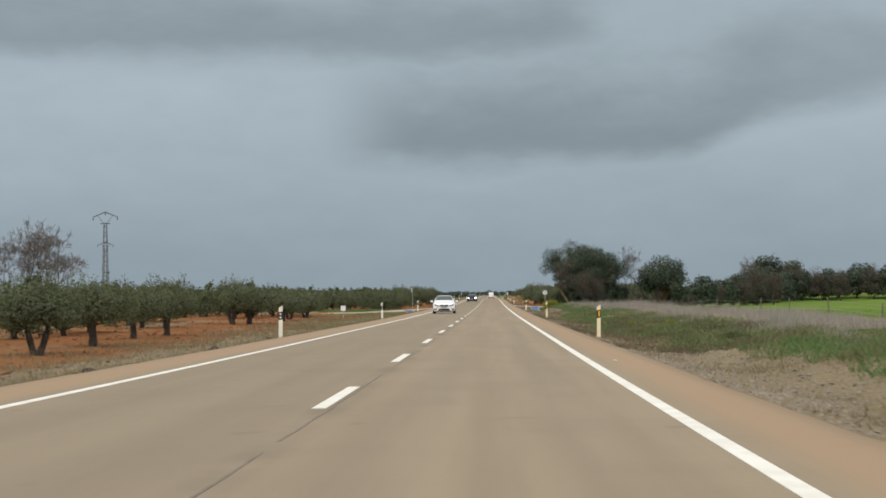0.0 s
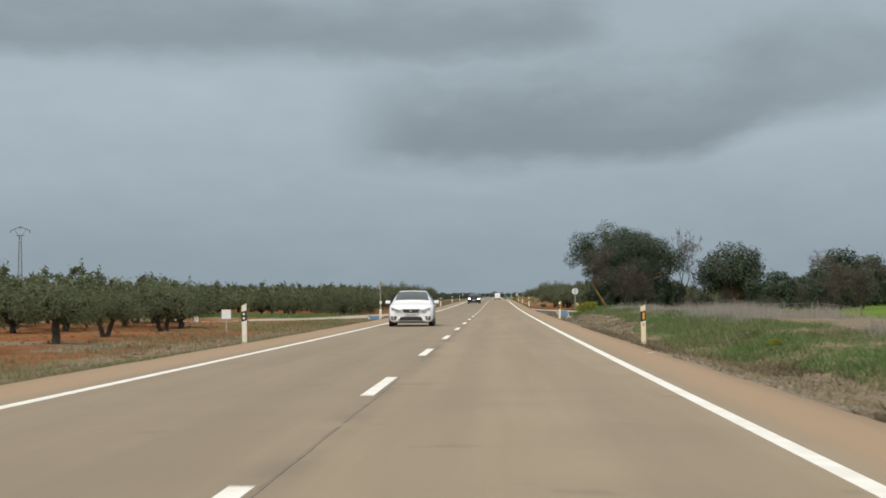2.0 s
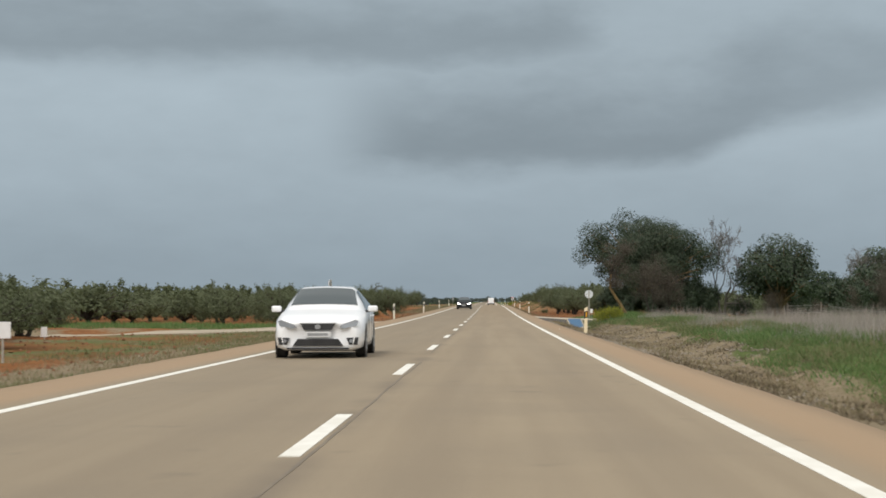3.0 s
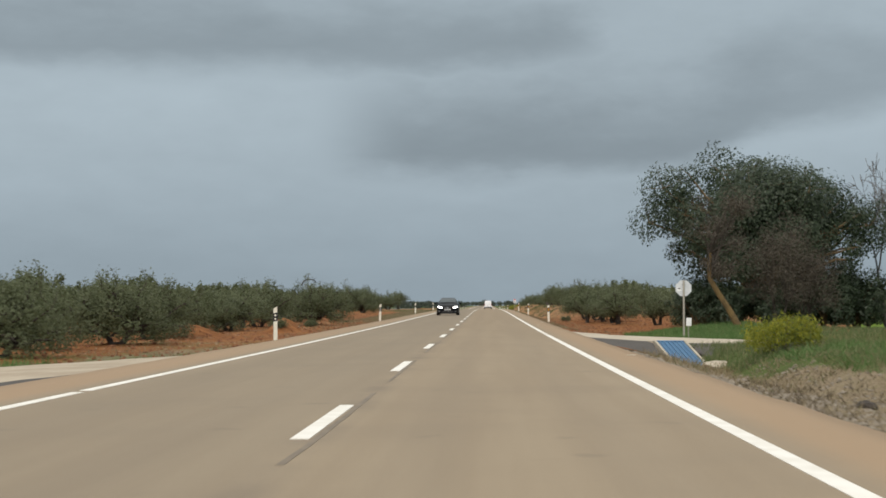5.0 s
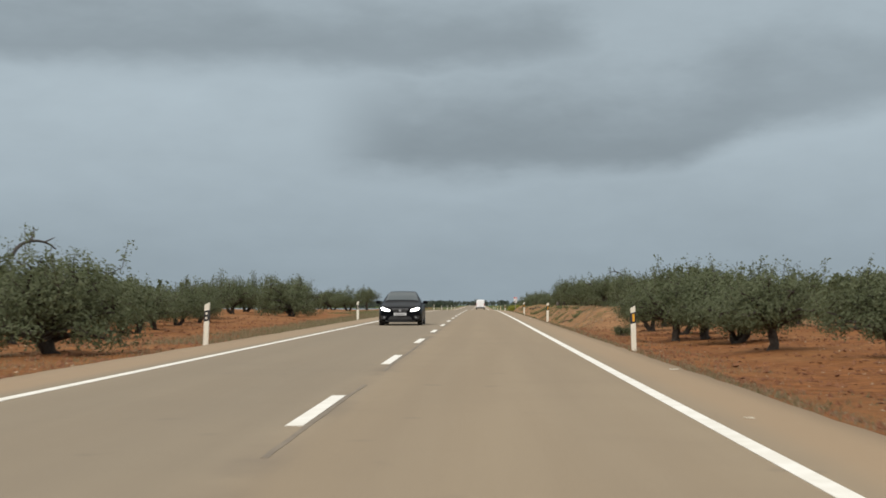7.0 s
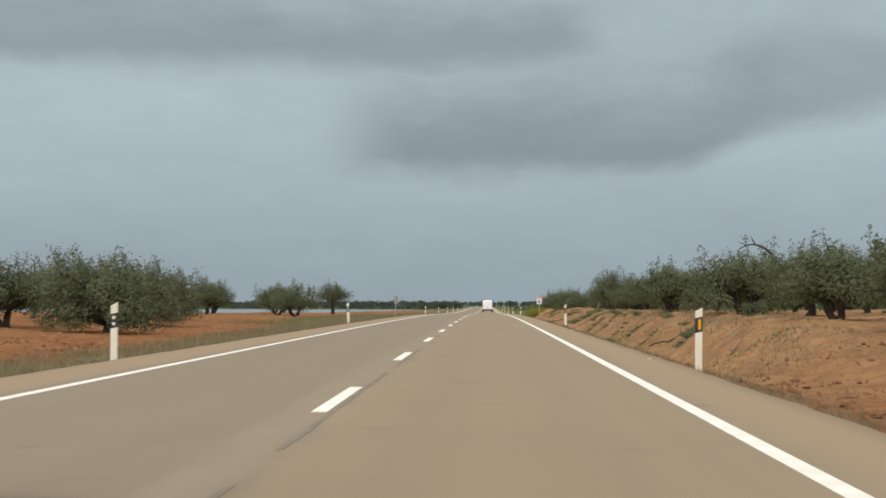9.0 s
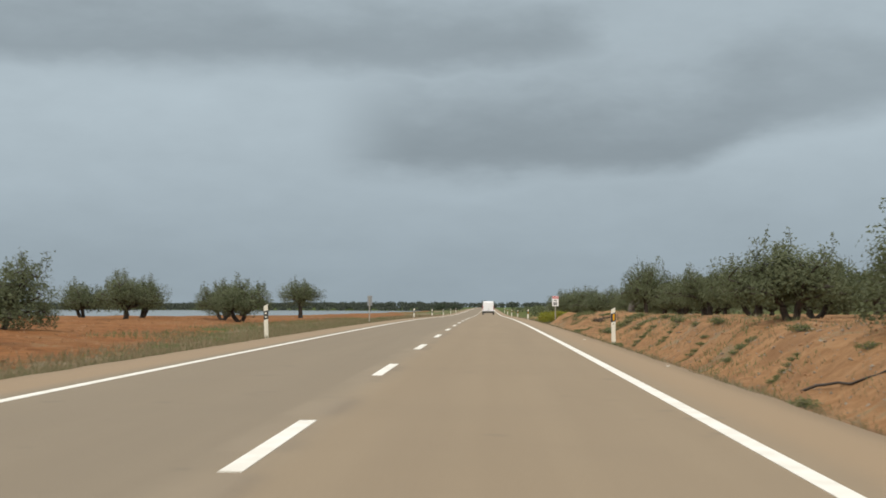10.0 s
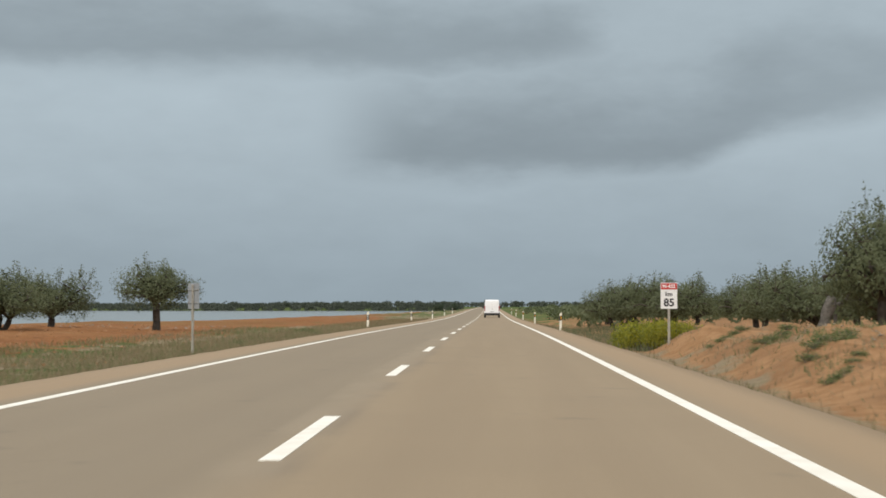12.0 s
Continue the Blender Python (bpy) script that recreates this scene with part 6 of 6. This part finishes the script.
def hatchback(paint, lamp, label, sedan=False):
    """An oncoming car; its nose points to -y and stands at y = 0."""
    car = new("car")
    L = 4.6 if sedan else 4.28
    st = [(0.06, 0.62, 0.30, 0.62, 0.66, 0.50), (0.0 + 0.02, 0.72, 0.22, 0.60, 0.70, 0.60), (0.10, 0.80, 0.18, 0.64, 0.76, 0.68), (0.30, 0.87, 0.17, 0.70, 0.83, 0.72), (0.62, 0.905, 0.17, 0.80, 0.90, 0.74), (1.10, 0.905, 0.17, 0.88, 0.97, 0.74),
          (1.30, 0.905, 0.17, 0.91, 1.02, 0.72), (1.70, 0.905, 0.17, 0.93, 1.26, 0.655), (2.05, 0.905, 0.17, 0.94, 1.42, 0.60), (2.6, 0.905, 0.17, 0.95, 1.465, 0.59), (3.2, 0.905, 0.17, 0.97, 1.44, 0.58),
          (3.65, 0.90, 0.18, 1.00, 1.36 if not sedan else 1.26, 0.57), (L - 0.26, 0.87, 0.22, 1.00, 1.18 if not sedan else 1.06, 0.60), (L - 0.08, 0.82, 0.28, 0.92, 1.00, 0.64), (L, 0.74, 0.34, 0.80, 0.88, 0.58)]
    rings = hull(st)
    v, f = body_mesh(rings)
    part_ = mesh_object("body", v, f, paint, car, True)
    # glass: windscreen, side windows, rear window
    pane("windscreen", rings, 6.25, 7.95, 8.15, 11, "both", GLASS, car, 0.008, ((0.0, 0.0), (0.0, 0.05)), "bluish-grey windscreen", 8)
    for mirror in (False, True):
        pane("side_window", rings, 6.75, 9.4, 6.15, 7.9, mirror, GLASS, car, 0.008, ((0, 1.15), (0, 0)), "bluish-grey side window", 8)
        pane("side_window", rings, 9.5, 11.3, 6.15, 7.9, mirror, GLASS, car, 0.008, ((0, 0), (0, -0.5)), "bluish-grey side window", 8)
    pane("rear_window", rings, 11.15, 12.4, 8.3, 11, "both", GLASS, car, 0.008, ((0, 0), (0, 0)), "bluish-grey rear window", 6)
    # nose
    flat("grille", [(-0.34, 0.70), (0.34, 0.70), (0.27, 0.575), (-0.27, 0.575)], -0.035, 0.06, BLACK, car, "black grille", bend=0.05)
    flat("grille_frame", [(-0.36, 0.715), (0.36, 0.715), (0.36, 0.70), (-0.36, 0.70)], -0.04, 0.06, ALLOY, car, "chrome trim", bend=0.05)
    flat("badge", [(0.06 * math.cos(a), 0.638 + 0.05 * math.sin(a)) for a in np.linspace(0, 2 * math.pi, 13)[:-1]], -0.05, 0.03, ALLOY, car, "round chrome badge")
    flat("number_plate", [(-0.26, 0.545), (0.26, 0.545), (0.26, 0.435), (-0.26, 0.435)], -0.045, 0.05, PLATE, car, "plain pale plate")
    flat("plate_bar", [(-0.2, 0.515), (0.2, 0.515), (0.2, 0.462), (-0.2, 0.462)], -0.048, 0.01, ALLOY, car, "grey bar")
    flat("lower_intake", [(-0.40, 0.40), (0.40, 0.40), (0.50, 0.26), (-0.50, 0.26)], -0.035, 0.07, BLACK, car, "black air intake", bend=0.05)
    flat("lip", [(-0.62, 0.225), (0.62, 0.225), (0.60, 0.19), (-0.60, 0.19)], -0.03, 0.12, BLACK, car, "black lip", bend=0.08)
    for mirror in (False, True):
        flat("headlight", [(0.42, 0.625), (0.50, 0.60), (0.76, 0.655), (0.80, 0.75), (0.74, 0.775), (0.46, 0.68)], -0.045, 0.30, lamp, car, "clear headlight", mirror, 0.15)
        flat("fog_lamp_recess", [(0.56, 0.42), (0.80, 0.43), (0.78, 0.28), (0.62, 0.28)], -0.035, 0.14, BLACK, car, "black recess", mirror, 0.12)
        flat("fog_lamp", [(0.66 + 0.04 * math.cos(a), 0.36 + 0.035 * math.sin(a)) for a in np.linspace(0, 2 * math.pi, 11)[:-1]], -0.042, 0.04, LAMP, car, "round fog lamp", mirror, 0.12)
        s = -1 if mirror else 1
        arm = part("mirror", box((0.20, 0.12, 0.13), (s * 1.0, 1.52, 0.99), 0.04, 3), paint, car, smooth=True)
        part("mirror_foot", box((0.12, 0.05, 0.05), (s * 0.89, 1.50, 0.94), 0.015, 1), BLACK, car)
        part("tail_lamp", box((0.28, 0.10, 0.16), (s * 0.66, L - 0.12, 0.86), 0.03, 2), TAIL, car, "red tail lamp")
        for y in (0.86, L - 0.80):
            part("wheel_arch", rod(0.365, 0.03, (s * 0.892, y, 0.33), "x", 26), BLACK, car, "dark arch")
            wheel(car, s * 0.80, y)
        for j, y in enumerate((1.75, 2.75, 3.5)):
            part("door_seam", box((0.006, 0.012, 0.56), (s * 0.9055, y, 0.62), 0.002, 1), BLACK, car)
        for y in (2.55, 3.3):
            part("door_handle", box((0.03, 0.18, 0.035), (s * 0.905, y, 0.84), 0.01, 2), paint, car)
    part("underside", box((1.5, L - 0.9, 0.10), (0, L / 2, 0.20), 0.02, 1), BLACK, car, "dark underside")
    return tagged(car, label, "car")


white_car = hatchback(CAR_WHITE, LAMP, "white hatchback car with a black grille on the asphalt road")
white_car.matrix_basis = pose(-2.0, 142.6, float(level(145)) - 0.02, 0, 0, 1.0)
black_car = hatchback(CAR_BLACK, BEAM, "black car with lit headlights on the asphalt road", True)
black_car.matrix_basis = pose(-1.75, 299.0, float(level(298)) - 0.02, 0, 0, 0)


def van():
    """A white panel van seen from behind; its rear stands at y = 0 and its nose points along +y."""
    car = new("van")
    st = [(0.0, 0.90, 0.42, 1.10, 2.06, 0.80), (0.05, 0.94, 0.34, 1.12, 2.14, 0.82), (0.4, 0.96, 0.32, 1.14, 2.18, 0.83), (2.4, 0.97, 0.32, 1.14, 2.20, 0.83), (3.3, 0.97, 0.32, 1.12, 2.10, 0.78), (3.9, 0.96, 0.32, 1.08, 1.45, 0.80), (4.6, 0.92, 0.34, 0.90, 1.05, 0.74), (4.85, 0.80, 0.40, 0.70, 0.80, 0.60)]
    rings = hull(st)
    v, f = body_mesh(rings)
    mesh_object("body", v, f, CAR_WHITE, car, True)
    for s in (-1, 1):
        part("rear_door", box((0.80, 0.03, 1.42), (s * 0.408, -0.012, 1.26), 0.03, 2), CAR_WHITE, car)
        part("door_panel", box((0.60, 0.012, 0.52), (s * 0.40, -0.03, 1.62), 0.04, 2), CAR_WHITE, car)
        part("tail_lamp", box((0.10, 0.06, 0.62), (s * 0.865, -0.012, 1.12), 0.02, 2), TAIL, car, "red tail lamp")
        part("hinge", box((0.03, 0.03, 0.10), (s * 0.80, -0.03, 1.75), 0.006, 1), CAR_WHITE, car)
        part("mirror", box((0.20, 0.14, 0.30), (s * 1.08, 3.55, 1.28), 0.04, 2), BLACK, car)
        for y in (0.85, 3.95):
            wheel(car, s * 0.85, y, 0.33, 0.22)
    part("rear_bumper", box((1.86, 0.14, 0.24), (0, -0.03, 0.46), 0.05, 2), BLACK, car, "dark bumper")
    part("number_plate", box((0.52, 0.012, 0.11), (0, -0.036, 0.74), 0.004, 1), PLATE, car, "plain pale plate")
    part("plate_bar", box((0.40, 0.008, 0.055), (0, -0.041, 0.74), 0.002, 1), ALLOY, car, "grey bar")
    part("door_handle", box((0.05, 0.03, 0.14), (0.05, -0.04, 1.05), 0.01, 1), BLACK, car)
    part("underside", box((1.6, 3.9, 0.12), (0, 2.3, 0.34), 0.02, 1), BLACK, car, "dark underside")
    return tagged(car, "white panel van seen from behind on the asphalt road", "van")


van().matrix_basis = pose(1.72, 574.0, float(level(576)) - 0.02)
